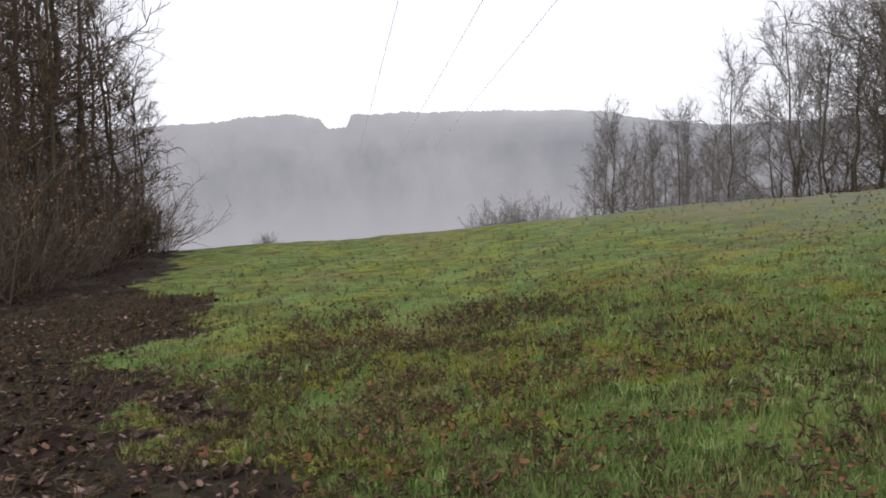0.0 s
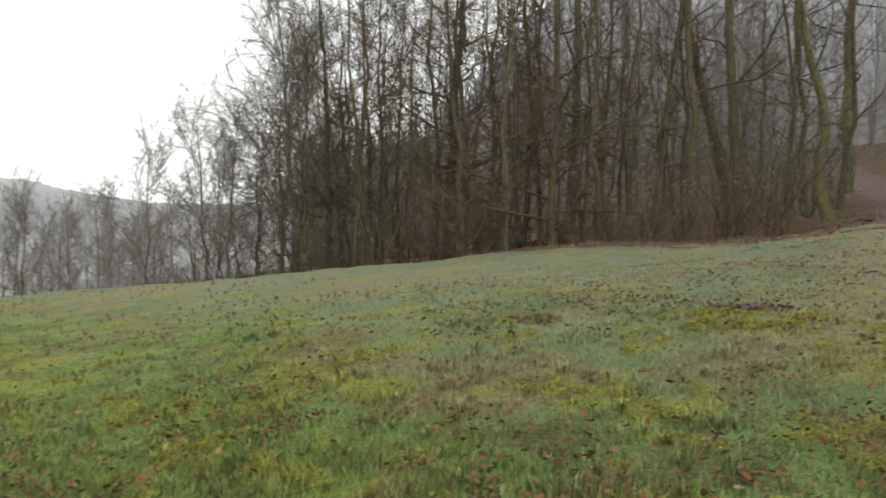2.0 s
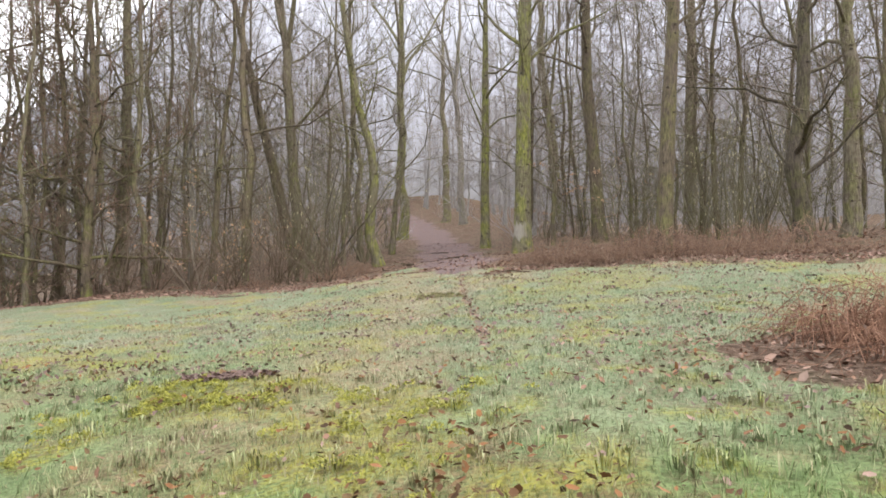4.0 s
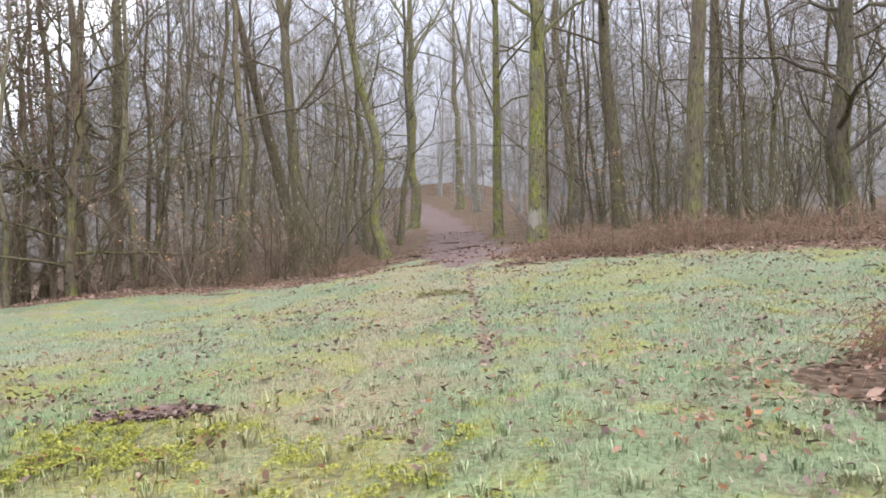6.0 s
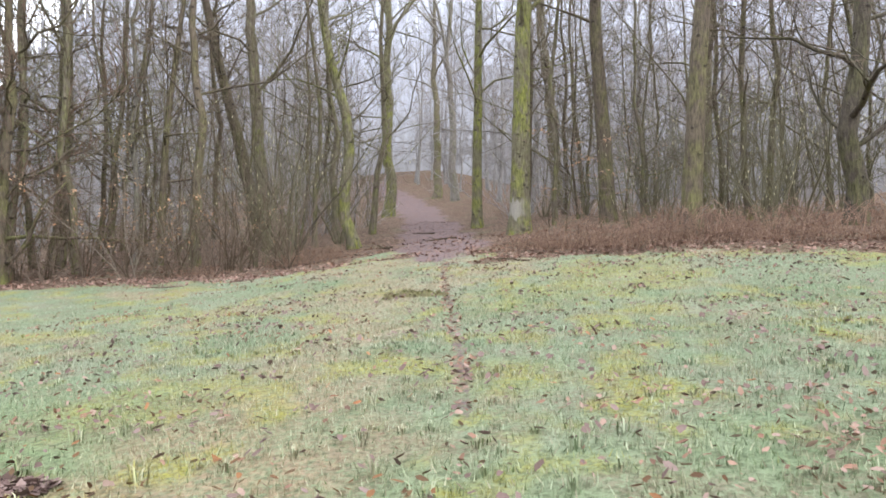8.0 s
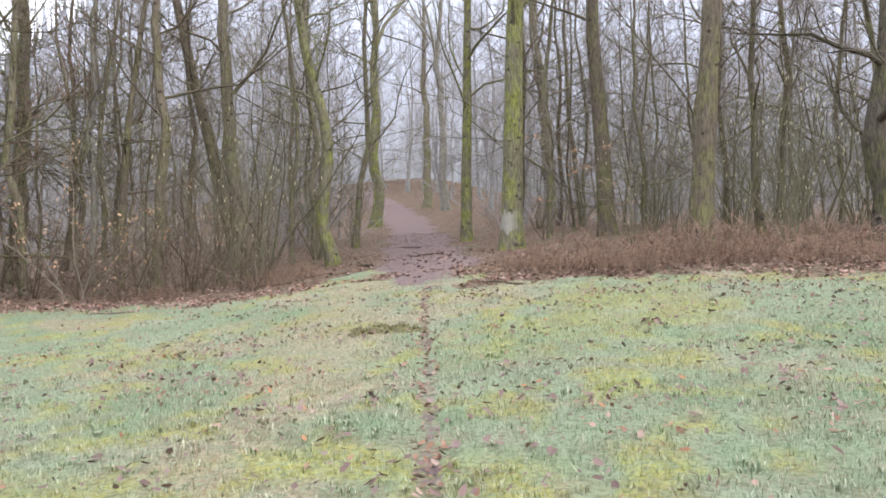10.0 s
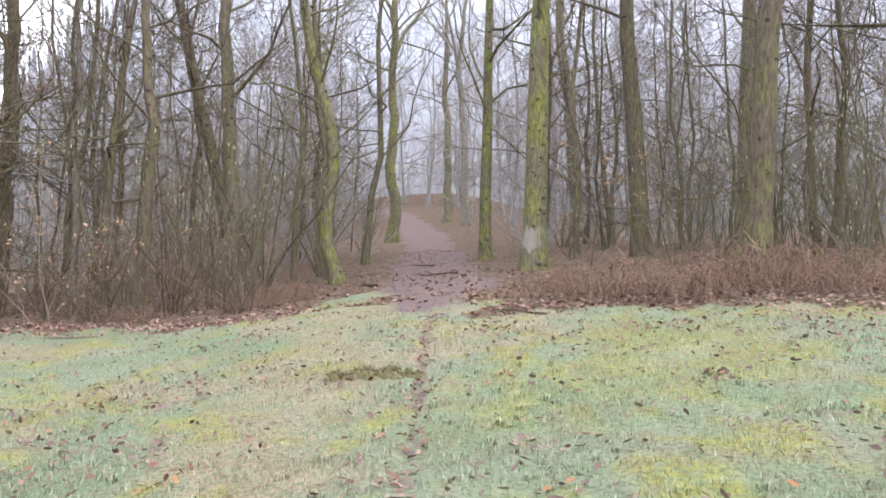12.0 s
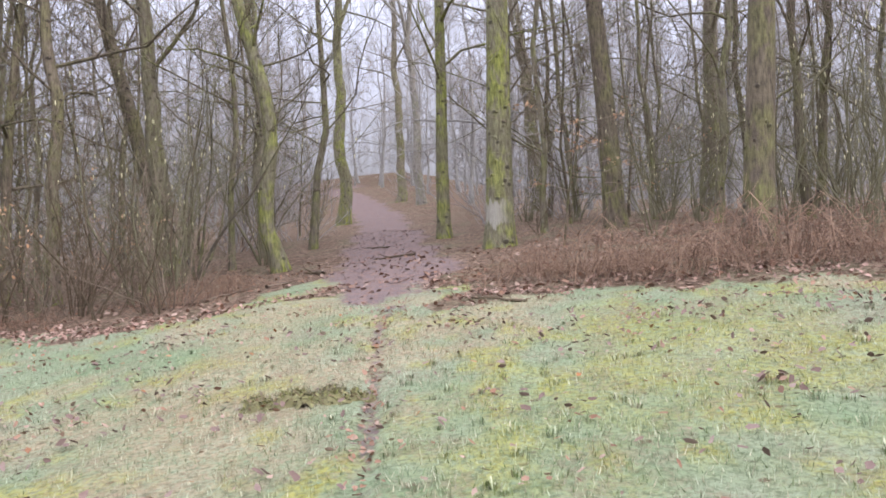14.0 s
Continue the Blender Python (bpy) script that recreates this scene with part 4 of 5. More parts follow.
TAKEN = [(29, 12.1), (47, 18.6), (33, 9.25), (28.7, 6.75), (31, 4.5), (48, 9.1), (25.2, 2.05), (44, 1.75), (26.5, -1.4), (27.6, -2.7), (27, 22), (25.2, 17.2), (25.4, 16.5), (29.5, 15.7), (31, 17.6), (25.6, 15.4), (23.2, 25.2), (20.6, 30.5), (58.5, 19.75), (55.75, 17.4)]


def scatter(rng, tries, box, keep, gap, key, kinds, weights, group, limit, size=1.0):
    done = 0
    for _ in range(tries):
        x, y = box[0] + rng.rand() * (box[1] - box[0]), box[2] + rng.rand() * (box[3] - box[2])
        if not keep(x, y) or any((x - a) ** 2 + (y - b) ** 2 < gap * gap for a, b in TAKEN):
            continue
        TAKEN.append((x, y))
        plant(kinds, key, int(rng.choice(len(kinds), p=weights)), x, y, rng, group, size)
        done += 1
        if done >= limit:
            break
    return done


def off_path(x, y, w):
    return abs(y - np.interp(x, PATH_X, PATH_Y)) > w


LINE_AZ = [-45, -30, -24, -22, -20.5, -18.9, -18.2, -17, 8, 9.6, 12, 14.2, 16.8, 19.6, 20.7, 22.3, 24.5, 26.5, 28, 29.5, 32, 36, 60]
LINE_UP = [0.7, 0.5, 0.3, 0.21, 0.165, 0.11, 0.02, -0.05, -0.04, 0.03, 0.06, 0.05, 0.07, 0.08, 0.1, 0.12, 0.19, 0.19, 0.17, 0.25, 0.36, 0.6, 0.8]


def crown_room(x, y):
    """How tall a tree may stand here under the outline of the wood's crowns."""
    a, d = math.degrees(math.atan2(x - 0.6, y)), math.hypot(x - 0.6, y)
    return np.interp(a, LINE_AZ, LINE_UP) * d + 1.7 - float(ground(x, y))


def scatter_under(rng, tries, box, keep, gap, key, kinds, weights, group, limit, full=14.0, least=0.3):
    done = 0
    for _ in range(tries):
        x, y = box[0] + rng.rand() * (box[1] - box[0]), box[2] + rng.rand() * (box[3] - box[2])
        size = min(1.15, crown_room(x, y) / full)
        if size < least or not keep(x, y) or any((x - a) ** 2 + (y - b) ** 2 < gap * gap for a, b in TAKEN):
            continue
        TAKEN.append((x, y))
        plant(kinds, key, int(rng.choice(len(kinds), p=weights)), x, y, rng, group, size)
        done += 1
        if done >= limit:
            break


rw = np.random.RandomState(42)
for k, x, y, size in ((0, 17.2, 74, 0.98), (0, 18.2, 47.5, 0.82), (0, 19.0, 40.0, 0.92), (1, 19.6, 62, 0.8), (0, 20.3, 34.5, 0.95), (0, 19.9, 32.2, 1.0)):
    TAKEN.append((x, y))
    plant(EDGEKINDS, "edge", k, x, y, rw, "trees of the wood", size)
scatter(rw, 4000, (21, 35, -7, 26), lambda x, y: x > wood_edge(y) + 1.0 and off_path(x, y, 2.4) and not (-3.5 < y < 7.5 and x < 31) and not (7 < y < 17 and x < 27.5),
        1.8, "mid", KINDS, [0.16, 0.14, 0.32, 0.0, 0.38], "trees of the wood", 46)
scatter(rw, 2000, (30, 42, -7, 9), lambda x, y: off_path(x, y, 2.6), 1.8, "mid", KINDS, [0.25, 0.1, 0.35, 0.05, 0.25], "trees of the wood", 19)
scatter(rw, 2000, (28, 44, 13, 30), lambda x, y: off_path(x, y, 2.6), 1.8, "mid", KINDS, [0.25, 0.15, 0.3, 0.1, 0.2], "trees of the wood", 12)
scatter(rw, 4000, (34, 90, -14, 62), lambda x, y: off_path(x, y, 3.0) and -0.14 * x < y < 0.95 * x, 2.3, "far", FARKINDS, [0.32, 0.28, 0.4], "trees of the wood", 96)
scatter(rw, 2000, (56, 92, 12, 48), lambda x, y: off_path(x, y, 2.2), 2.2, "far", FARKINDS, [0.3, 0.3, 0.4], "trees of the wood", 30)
scatter_under(rw, 3000, (17.8, 30, 18, 33), lambda x, y: x > wood_edge(y) + 0.6, 1.7, "mid", KINDS, [0.0, 0.5, 0.2, 0.0, 0.3], "trees of the wood", 28, 16.0)
scatter_under(rw, 3000, (17.8, 24, 18, 32), lambda x, y: x > wood_edge(y) + 0.4, 1.4, "left", LEFTKINDS, [0.4, 0.6], "trees of the wood", 12, 13.0)
scatter_under(rw, 3000, (17.8, 30, 31, 90), lambda x, y: x > wood_edge(y) + 0.6, 2.2, "edge", EDGEKINDS, [0.3, 0.7], "trees of the wood", 34, 15.5)
# wood on the other side of the meadow
scatter_under(rw, 6000, (-19, -8.5, 15, 38), lambda x, y: x < np.interp(y, [14, 20, 29, 38], [-9.8, -10.7, -11.5, -14.8]), 1.25, "left", LEFTKINDS, [0.55, 0.45], "trees across the meadow", 42, 13.5, 0.2)

# ---- undergrowth ----
rs = np.random.RandomState(8)
SHRUBS = []


def shrub_at(k, x, y, scale=1.0, tall=1.0):
    m = stand(x, y, rs.rand() * 6.28, scale, 0.02, tall)
    if k < len(SHRUBS) and SHRUBS[k]:
        return copy_thing(SHRUBS[k], m)
    spec = (
        (3.2, 9, 1.5, TWIG_BROWN, "loose leafless dark brown thicket shrub", dict(thick=0.011, fine=9)),
        (1.9, 11, 1.4, STEM_RED, "low bare red-brown brushwood shrub", dict(thick=0.008, fine=6)),
        (4.4, 10, 1.1, HAZEL, "tall bare hazel with many green-grey stems", dict(thick=0.024, fine=13, catkins=34)),
        (3.6, 7, 1.4, STEM_DARK, "dark bare crooked shrub", dict(thick=0.016, fine=8)),
        (4.0, 7, 2.0, BRUSH, "bare young beech holding withered orange leaves", dict(leaves=56, thick=0.014, fine=10)),
        # the next two shrubs have haze painted into their grey
        (2.8, 46, 2.4, TWIG_HAZED, "grey rounded bush beyond the brow", dict(thin=0.009, thick=0.014, fine=14)),
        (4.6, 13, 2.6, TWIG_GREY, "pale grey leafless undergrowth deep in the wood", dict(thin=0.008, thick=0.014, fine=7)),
    )[k]
    h, n, s, mat, label, more = spec
    ob = grow_shrub("shrub", 60 + k, h, n, s, mat, label, m, "shrubs of the wood", **more)
    while len(SHRUBS) <= k:
        SHRUBS.append(None)
    SHRUBS[k] = ob
    return ob


for i in range(32):
    y = 8.9 + 14 * rs.rand() ** 1.2
    x = wood_edge(y) + 1.0 + 3.6 * rs.rand() ** 1.2
    if y - 7.3 > 0.45 * (x - 21) + 2.0:
        shrub_at(int(rs.choice(5, p=[0.5, 0.14, 0.12, 0.19, 0.05])), x, y, 0.8 + 0.4 * rs.rand())
for i in range(46):
    x, y = 26 + 16 * rs.rand(), -5 + 32 * rs.rand()
    if off_path(x, y, 2.6) and (y > 11 or x > 36):
        shrub_at(int(rs.choice(5, p=[0.25, 0.25, 0.3, 0.1, 0.1])), x, y, 0.7 + 0.5 * rs.rand())
for i in range(12):
    x, y = 56 + 22 * rs.rand(), 20 + 22 * rs.rand()
    if off_path(x, y, 2.0):
        shrub_at(6, x, y, 0.5 + 0.4 * rs.rand())
for i in range(42):
    x, y = 33 + 22 * rs.rand(), -4 + 40 * rs.rand()
    if off_path(x, y, 2.4):
        shrub_at(6, x, y, 0.8 + 0.6 * rs.rand())
for i in range(70):
    y = 20 + 56 * rs.rand()
    shrub_at(int(rs.choice(4, p=[0.4, 0.3, 0.1, 0.2])) if y < 42 else 6, wood_edge(y) + 0.2 + 2.6 * rs.rand(), y, 1.0 + 0.5 * rs.rand())
for i in range(46):
    y = 28 + 40 * rs.rand()
    x = wood_edge(y) + 0.5 + 3.0 * rs.rand()
    shrub_at(int(rs.choice([0, 3, 6], p=[0.45, 0.2, 0.35])), x, y, 0.8 + 0.4 * rs.rand())
for i in range(86):
    y = 13 + 17 * rs.rand()
    x = np.interp(y, [13, 20, 28, 30], [-8.4, -9.4, -10.2, -10.9]) - 2.4 * rs.rand() ** 1.5
    top = crown_room(x, y)
    if top > 0.8:
        shrub_at(int(rs.choice(5, p=[0.45, 0.1, 0.0, 0.37, 0.08])), x, y, min(1.2, 0.21 * top) * (0.7 + 0.4 * rs.rand()))
for x, y, sc in ((3.2, 52, 1.15), (4.6, 51.5, 1.3), (5.9, 52, 1.35), (7.2, 53, 1.25), (-7.2, 31.5, 0.26)):
    shrub_at(5, x, y, sc)
for x, y, k, s in ((25.4, 13.2, 2, 1.0), (23.0, 10.9, 3, 0.6), (27.4, 0.2, 2, 0.95), (28.6, -0.6, 2, 1.0), (26.2, 0.4, 2, 0.7), (29.4, 1.2, 2, 0.9), (28.2, 3.6, 2, 0.7), (33.5, 3.4, 2, 0.9), (35.4, 6.0, 2, 0.8), (30.6, 6.2, 3, 0.6), (36.0, 1.0, 2, 1.0), (30.4, -1.6, 2, 0.9), (31.6, 2.6, 2, 0.8), (34.6, -0.8, 2, 1.0), (33.0, -2.6, 2, 1.0), (37.4, 3.4, 2, 0.9), (32.2, 0.6, 2, 0.8),
                   (23.2, 12.2, 3, 0.8), (24.0, 13.3, 3, 0.9), (22.6, 13.9, 3, 0.8), (23.4, 11.4, 3, 0.7), (24.6, 11.9, 2, 0.7), (22.8, 15.2, 3, 0.9), (23.6, 16.0, 0, 0.8), (24.2, 14.6, 2, 0.9), (22.4, 17.4, 3, 0.9), (19.6, 24.0, 4, 0.5), (20.2, 22.4, 4, 0.45), (28.3, 14.4, 2, 1.1)):
    shrub_at(k, x, y, s)

# ---- brambles along the edge ----
BR = grow_bramble("bramble_thicket", 31, 2.2, 1.1, 0.75, 105, STEM_RED, "tangled leafless red-brown bramble thicket", stand(23.2, 4.5, 1.5), "brambles at the wood's edge")
for x, y, s in ((23.0, 3.3, 1.0), (23.3, 2.0, 1.1), (22.8, 0.8, 1.0), (22.6, -0.6, 1.0), (22.7, -2.2, 1.0), (23.8, 4.2, 0.9), (24.2, 2.6, 1.1), (24.0, 0.6, 1.1), (24.0, 5.3, 0.6), (23.6, 11.0, 0.6), (22.7, 13.2, 0.6), (24.6, 10.9, 0.7), (25.8, 11.6, 0.7)):
    copy_thing(BR, stand(x, y, 1.57 + rs.normal(0, 0.3), s, 0.0, 0.35 + 0.75 * rs.rand()))
HEAP = grow_bramble("bramble_heap", 37, 1.7, 1.1, 0.62, 150, STEM_RUST, "heap of dead rust-brown bramble and bracken on the grass", stand(11.3, -0.45, 0.4), "rust-brown heaps on the meadow")
for x, y, turn, size in ((11.9, -0.75, 1.2, 0.95), (11.2, -1.0, 2.4, 0.9), (12.0, -1.3, 0.2, 1.0)):
    copy_thing(HEAP, stand(x, y, turn, size))


def fan_shrub(seed, at, label):
    """A coppiced bush: a few long dark stems that fan out from one stool."""
    rng = np.random.RandomState(seed)
    bush = thing("coppice_bush", label, "shrub", "", at)
    twigs = Tubes()
    for k in range(8):
        a = -0.62 + 1.24 * k / 7 + rng.normal(0, 0.06)
        deep = rng.normal(0, 0.22)
        way = (RIGHT[0] * math.sin(a) + 0.93 * deep, RIGHT[1] * math.sin(a) + 0.36 * deep, math.cos(a))
        h = 3.6 + 1.6 * rng.rand()
        pts = shoot(rng, (rng.normal(0, 0.12), rng.normal(0, 0.12), -0.1), way, h, 9, 0.16, 0.03)
        part("stem", Tubes().add(pts, np.linspace(0.034 * (0.7 + 0.6 * rng.rand()), 0.006, 9), 6).mesh("stem", BARK_DARK), bush)
        for m in range(12):
            q, e = along(pts, 0.3 + 0.68 * rng.rand())
            b = shoot(rng, q, side_way(rng, e, 0.5 + 0.4 * rng.rand()), 0.4 + 0.7 * rng.rand(), 4, 0.3, 0.08)
            twigs.add(b, np.linspace(0.007, 0.003, 4), 3)
            for n in range(2):
                q2, e2 = along(b, 0.2 + 0.7 * rng.rand())
                twigs.add(shoot(rng, q2, side_way(rng, e2, 0.7), 0.3, 3, 0.3, 0.05), np.linspace(0.004, 0.002, 3), 3)
    part("twig_spray", twigs.mesh("twig_spray", HAZEL), bush, "", "stuff")


fan_shrub(5, stand(26.4, 12.6), "coppiced bush with dark stems fanning out above the thicket")


def beech_sapling(seed, at, height, label):
    """A thin sapling with level sprays that still hold pale orange leaves."""
    rng = np.random.RandomState(seed)
    tree = thing("beech_sapling", label, "tree", "beech saplings", at)
    stem = shoot(rng, (0, 0, -0.1), (rng.normal(0, 0.06), rng.normal(0, 0.06), 1), height, 9, 0.12, 0.1)
    part("stem", Tubes().add(stem, np.linspace(0.022, 0.005, 9), 6).mesh("stem", BARK_BROWN), tree)
    sprays, spots = Tubes(), []
    for k in range(8):
        q, e = along(stem, 0.35 + 0.6 * k / 8)
        a = rng.rand() * 6.28
        b = shoot(rng, q, (math.cos(a), math.sin(a), 0.12), 0.7 + 0.5 * rng.rand(), 6, 0.14, 0.0)
        sprays.add(b, np.linspace(0.009, 0.003, 6), 3)
        for m in range(5):
            p, d = along(b, 0.35 + 0.6 * rng.rand())
            w = shoot(rng, p, side_way(rng, d, 0.7) * np.array([1, 1, 0.3]), 0.3, 3, 0.2, 0.0)
            sprays.add(w, np.linspace(0.004, 0.002, 3), 3)
            if k % 3 != 1:
                spots += [along(w, 0.2 + 0.8 * rng.rand())[0] + rng.normal(0, 0.03, 3) for _ in range(5)]
    part("twig_spray", sprays.mesh("twig_spray", TWIG_BROWN), tree, "", "stuff")
    part("dead_leaves", leaf_mesh("dead_leaves", rng, np.array(spots), 0.035, LEAF_BUFF, 0.5), tree, "pale orange withered leaves", "stuff")
    return tree


BEECH = beech_sapling(3, stand(27.9, 5.3), 3.4, "bare beech sapling holding pale orange withered leaves")
for x, y, turn, size in ((28.6, 4.4, 2.0, 0.85), (21.0, 24.4, 1.0, 0.6), (20.5, 22.4, 3.1, 0.5), (24.4, 12.2, 4.0, 0.55), (25.6, 13.6, 0.7, 0.6)):
    copy_thing(BEECH, stand(x, y, turn, size))

# ---- fallen branches, logs and the moss hummock ----
def fallen_branch(seed, length, r, at, mat, label):
    rng = np.random.RandomState(seed)
    bough = thing("fallen_branch", label, "branch", "fallen branches", at)
    p = shoot(rng, (-length / 2, 0, r * 0.7), (1, 0, 0.0), length, 7, 0.16, 0.0)
    p[:, 2] = r * 0.7 + np.abs(rng.normal(0, 0.012, 7))
    part("stick", Tubes().add(p, np.linspace(r, r * 0.4, 7), 6).mesh("stick", mat), bough)
    shoots = Tubes()
    for k in range(4):
        q, e = along(p, 0.2 + 0.7 * rng.rand())
        w = np.array([e[0] * 0.6, rng.choice([-1, 1]) * 0.8, 0.12])
        shoots.add(shoot(rng, q, w, length * 0.3, 4, 0.2, 0.0), np.linspace(r * 0.5, r * 0.2, 4), 3)
    part("side_twig", shoots.mesh("side_twig", mat), bough, "", "stuff")


for seed, x, y, turn, l, r, mat in ((1, 28.9, 9.2, 1.4, 1.1, 0.03, STEM_DARK), (2, 25.4, 10.2, 0.3, 1.3, 0.03, TWIG_BROWN), (3, 24.6, 10.6, -0.5, 1.0, 0.02, TWIG_BROWN), (4, 24.0, 11.0, 1.1, 1.2, 0.025, STEM_DARK),
                                    (5, 22.0, 11.8, -0.9, 1.0, 0.02, TWIG_BROWN), (6, 21.8, 5.3, 1.2, 0.9, 0.02, STEM_DARK), (7, 22.0, 9.6, 0.9, 0.8, 0.02, TWIG_BROWN), (8, 26.5, 9.9, 0.8, 0.7, 0.05, STEM_DARK),
                                    (9, 21.0, 12.8, 1.9, 1.0, 0.02, TWIG_BROWN), (10, 31.5, 10.6, 1.0, 0.9, 0.025, STEM_DARK)):
    fallen_branch(seed, l, r, lie(x, y, turn), mat, "broken bare branch lying on the leaf litter")


def hummock(seed, x, y, turn, rx, ry, h, label):
    """A low ragged row of clods of dark turf and moss that follows the ground."""
    rng = np.random.RandomState(seed)
    z0, ca, sa = float(ground(x, y)), math.cos(turn), math.sin(turn)
    clod = thing("moss_hummock", label, "moss", "", Matrix.Translation((x, y, z0)) @ Matrix.Rotation(turn, 4, "Z"))
    u, v = np.meshgrid(np.linspace(-1.3, 1.3, 60), np.linspace(-1.3, 1.3, 34), indexing="ij")
    lift = np.full(u.shape, -0.06)
    for k in range(26):
        a, b = np.clip(rng.normal(0, 0.5, 2), -1.1, 1.1)
        lift = np.maximum(lift, h * (0.35 + 0.75 * rng.rand()) * (1 - (np.hypot((u - a) * rx, (v - b) * ry) / (0.04 + 0.07 * rng.rand())) ** 2))
    lift = np.maximum(lift, -0.06) + 0.02 * (vnoise(u * rx, v * ry, 0.03, seed) - 0.5)
    base = ground(x + ca * u * rx - sa * v * ry, y + sa * u * rx + ca * v * ry) - z0
    ii = np.arange(u.size).reshape(u.shape)
    q = np.stack([ii[:-1, :-1], ii[1:, :-1], ii[1:, 1:], ii[:-1, 1:]], -1).reshape(-1, 4)
    part("sod", mesh_from("sod", np.c_[u.ravel() * rx, v.ravel() * ry, (base + lift).ravel()], q, SOD), clod)
    pick = np.flatnonzero(lift.ravel() > 0.0)
    pick = pick[rng.randint(0, len(pick), 900)]
    spots = np.c_[u.ravel()[pick] * rx, v.ravel()[pick] * ry, (base + lift).ravel()[pick] + 0.008] + rng.normal(0, 0.012, (900, 3))
    part("frond", leaf_mesh("frond", rng, spots, 0.017, LEAF_MOSS, 0.9), clod, "dark green and brown mossy fronds", "stuff")
    tips = Tubes()
    for p in spots[::6]:
        tips.add(shoot(rng, p, (rng.normal(0, 0.6), rng.normal(0, 0.6), 1), 0.05 + 0.05 * rng.rand(), 3, 0.3, 0.0), [0.003, 0.002, 0.001], 3)
    part("grass_blade", tips.mesh("grass_blade", HAZEL), clod, "", "stuff")


def leaf_pile(seed, at, rx, ry, h, label, mat, under):
    """A low heap of sodden leaves."""
    rng = np.random.RandomState(seed)
    heap = thing("leaf_pile", label, "leaves", "", at)
    a, r = rng.rand(900) * 6.28, np.sqrt(rng.rand(900)) * 1.2
    z = h * np.clip(1 - r * r, 0, 1) * (0.5 + 0.5 * rng.rand(900)) + 0.015
    part("loose_leaf", leaf_mesh("loose_leaf", rng, np.c_[np.cos(a) * r * rx, np.sin(a) * r * ry, z], 0.042, mat, 0.3), heap, "", "stuff")
    u, v = np.meshgrid(np.linspace(-1, 1, 16), np.linspace(-1, 1, 16), indexing="ij")
    rr = np.hypot(u, v)
    zz = h * 0.6 * np.clip(0.7 - rr * rr, -0.9, 1) - 0.01 * (0.6 + 0.8 * vnoise(u, v, 0.3, seed)) - 0.02
    ii = np.arange(u.size).reshape(u.shape)
    q = np.stack([ii[:-1, :-1], ii[1:, :-1], ii[1:, 1:], ii[:-1, 1:]], -1).reshape(-1, 4)
    part("core", mesh_from("core", np.c_[u.ravel() * rx * 0.95, v.ravel() * ry * 0.95, zz.ravel()], q, under), heap)


leaf_pile(1, lie(7.1, 1.22, -0.5), 0.36, 0.23, 0.035, "low pile of sodden dark leaves on the grass", LEAF_SODDEN, STEM_DARK)
leaf_pile(2, lie(10.3, 5.2, -1.06), 0.36, 0.15, 0.0, "flat patch of trodden mauve-brown leaves", LEAF_DULL, LEAF_DULL)
hummock(1, 18.15, 5.98, -1.1, 0.5, 0.17, 0.075, "dark clod of turf and moss beside the track")
hummock(2, 8.75, 6.95, -0.9, 0.38, 0.15, 0.05, "low dark mossy hummock in the meadow")

# ---- grass, weeds and fallen leaves ----
def walk_distance(x, y):
    d = np.full(np.shape(x), 1e9)
    for a, b in ((0, 0), (0.8, 0.5), (2, 0.9), (3.2, 0.9), (5, 1.1), (7, 1.5), (9, 2.1), (11, 2.5), (13, 3.2)):
        d = np.minimum(d, np.hypot(x - a, y - b))
    return d


def under_leaves(x, y):
    """Where the leaf piles smother the grass."""
    return (np.hypot(x - 7.1, y - 1.22) < 0.42) | (np.hypot(x - 10.3, y - 5.2) < 0.2)


def grass(name, seed, count, box, height, width, keep, label):
    rng = np.random.RandomState(seed)
    x, y = box[0] + rng.rand(count) * (box[1] - box[0]), box[2] + rng.rand(count) * (box[3] - box[2])
    clump = vnoise(x, y, 0.25, 31)
    w, d, s, m = masks(x, y)
    ok = (rng.rand(count) < keep(x, y) * (0.35 + clump)) & (w < 0.5) & (d < 0.5) & (track(x, y) < 0.4) & ~under_leaves(x, y)
    x, y, s, m, clump = x[ok], y[ok], s[ok], m[ok], clump[ok]
    n = len(x)
    h = height * (0.35 + 0.5 * rng.rand(n) + 0.7 * clump)
    a, lean, b = rng.rand(n) * 6.28, rng.rand(n) * 0.9, rng.rand(n) * 6.28
    px, py = np.cos(a) * width, np.sin(a) * width
    z = ground(x, y)
    v = np.empty((n, 3, 3))
    v[:, 0] = np.c_[x - px, y - py, z - 0.005]
    v[:, 1] = np.c_[x + px, y + py, z - 0.005]
    v[:, 2] = np.c_[x + np.cos(b) * lean * h, y + np.sin(b) * lean * h, z + h]
    me = mesh_from(name, v.reshape(-1, 3), np.arange(3 * n).reshape(n, 3), BLADE)
    for key, values in (("straw", s), ("moss", m), ("damp", damp(x, y))):
        me.attributes.new(key, "FLOAT", "POINT").data.foreach_set("value", np.repeat(values, 3).astype(np.float32))
    return tagged(new(name, me), label, "grass", kind="stuff")


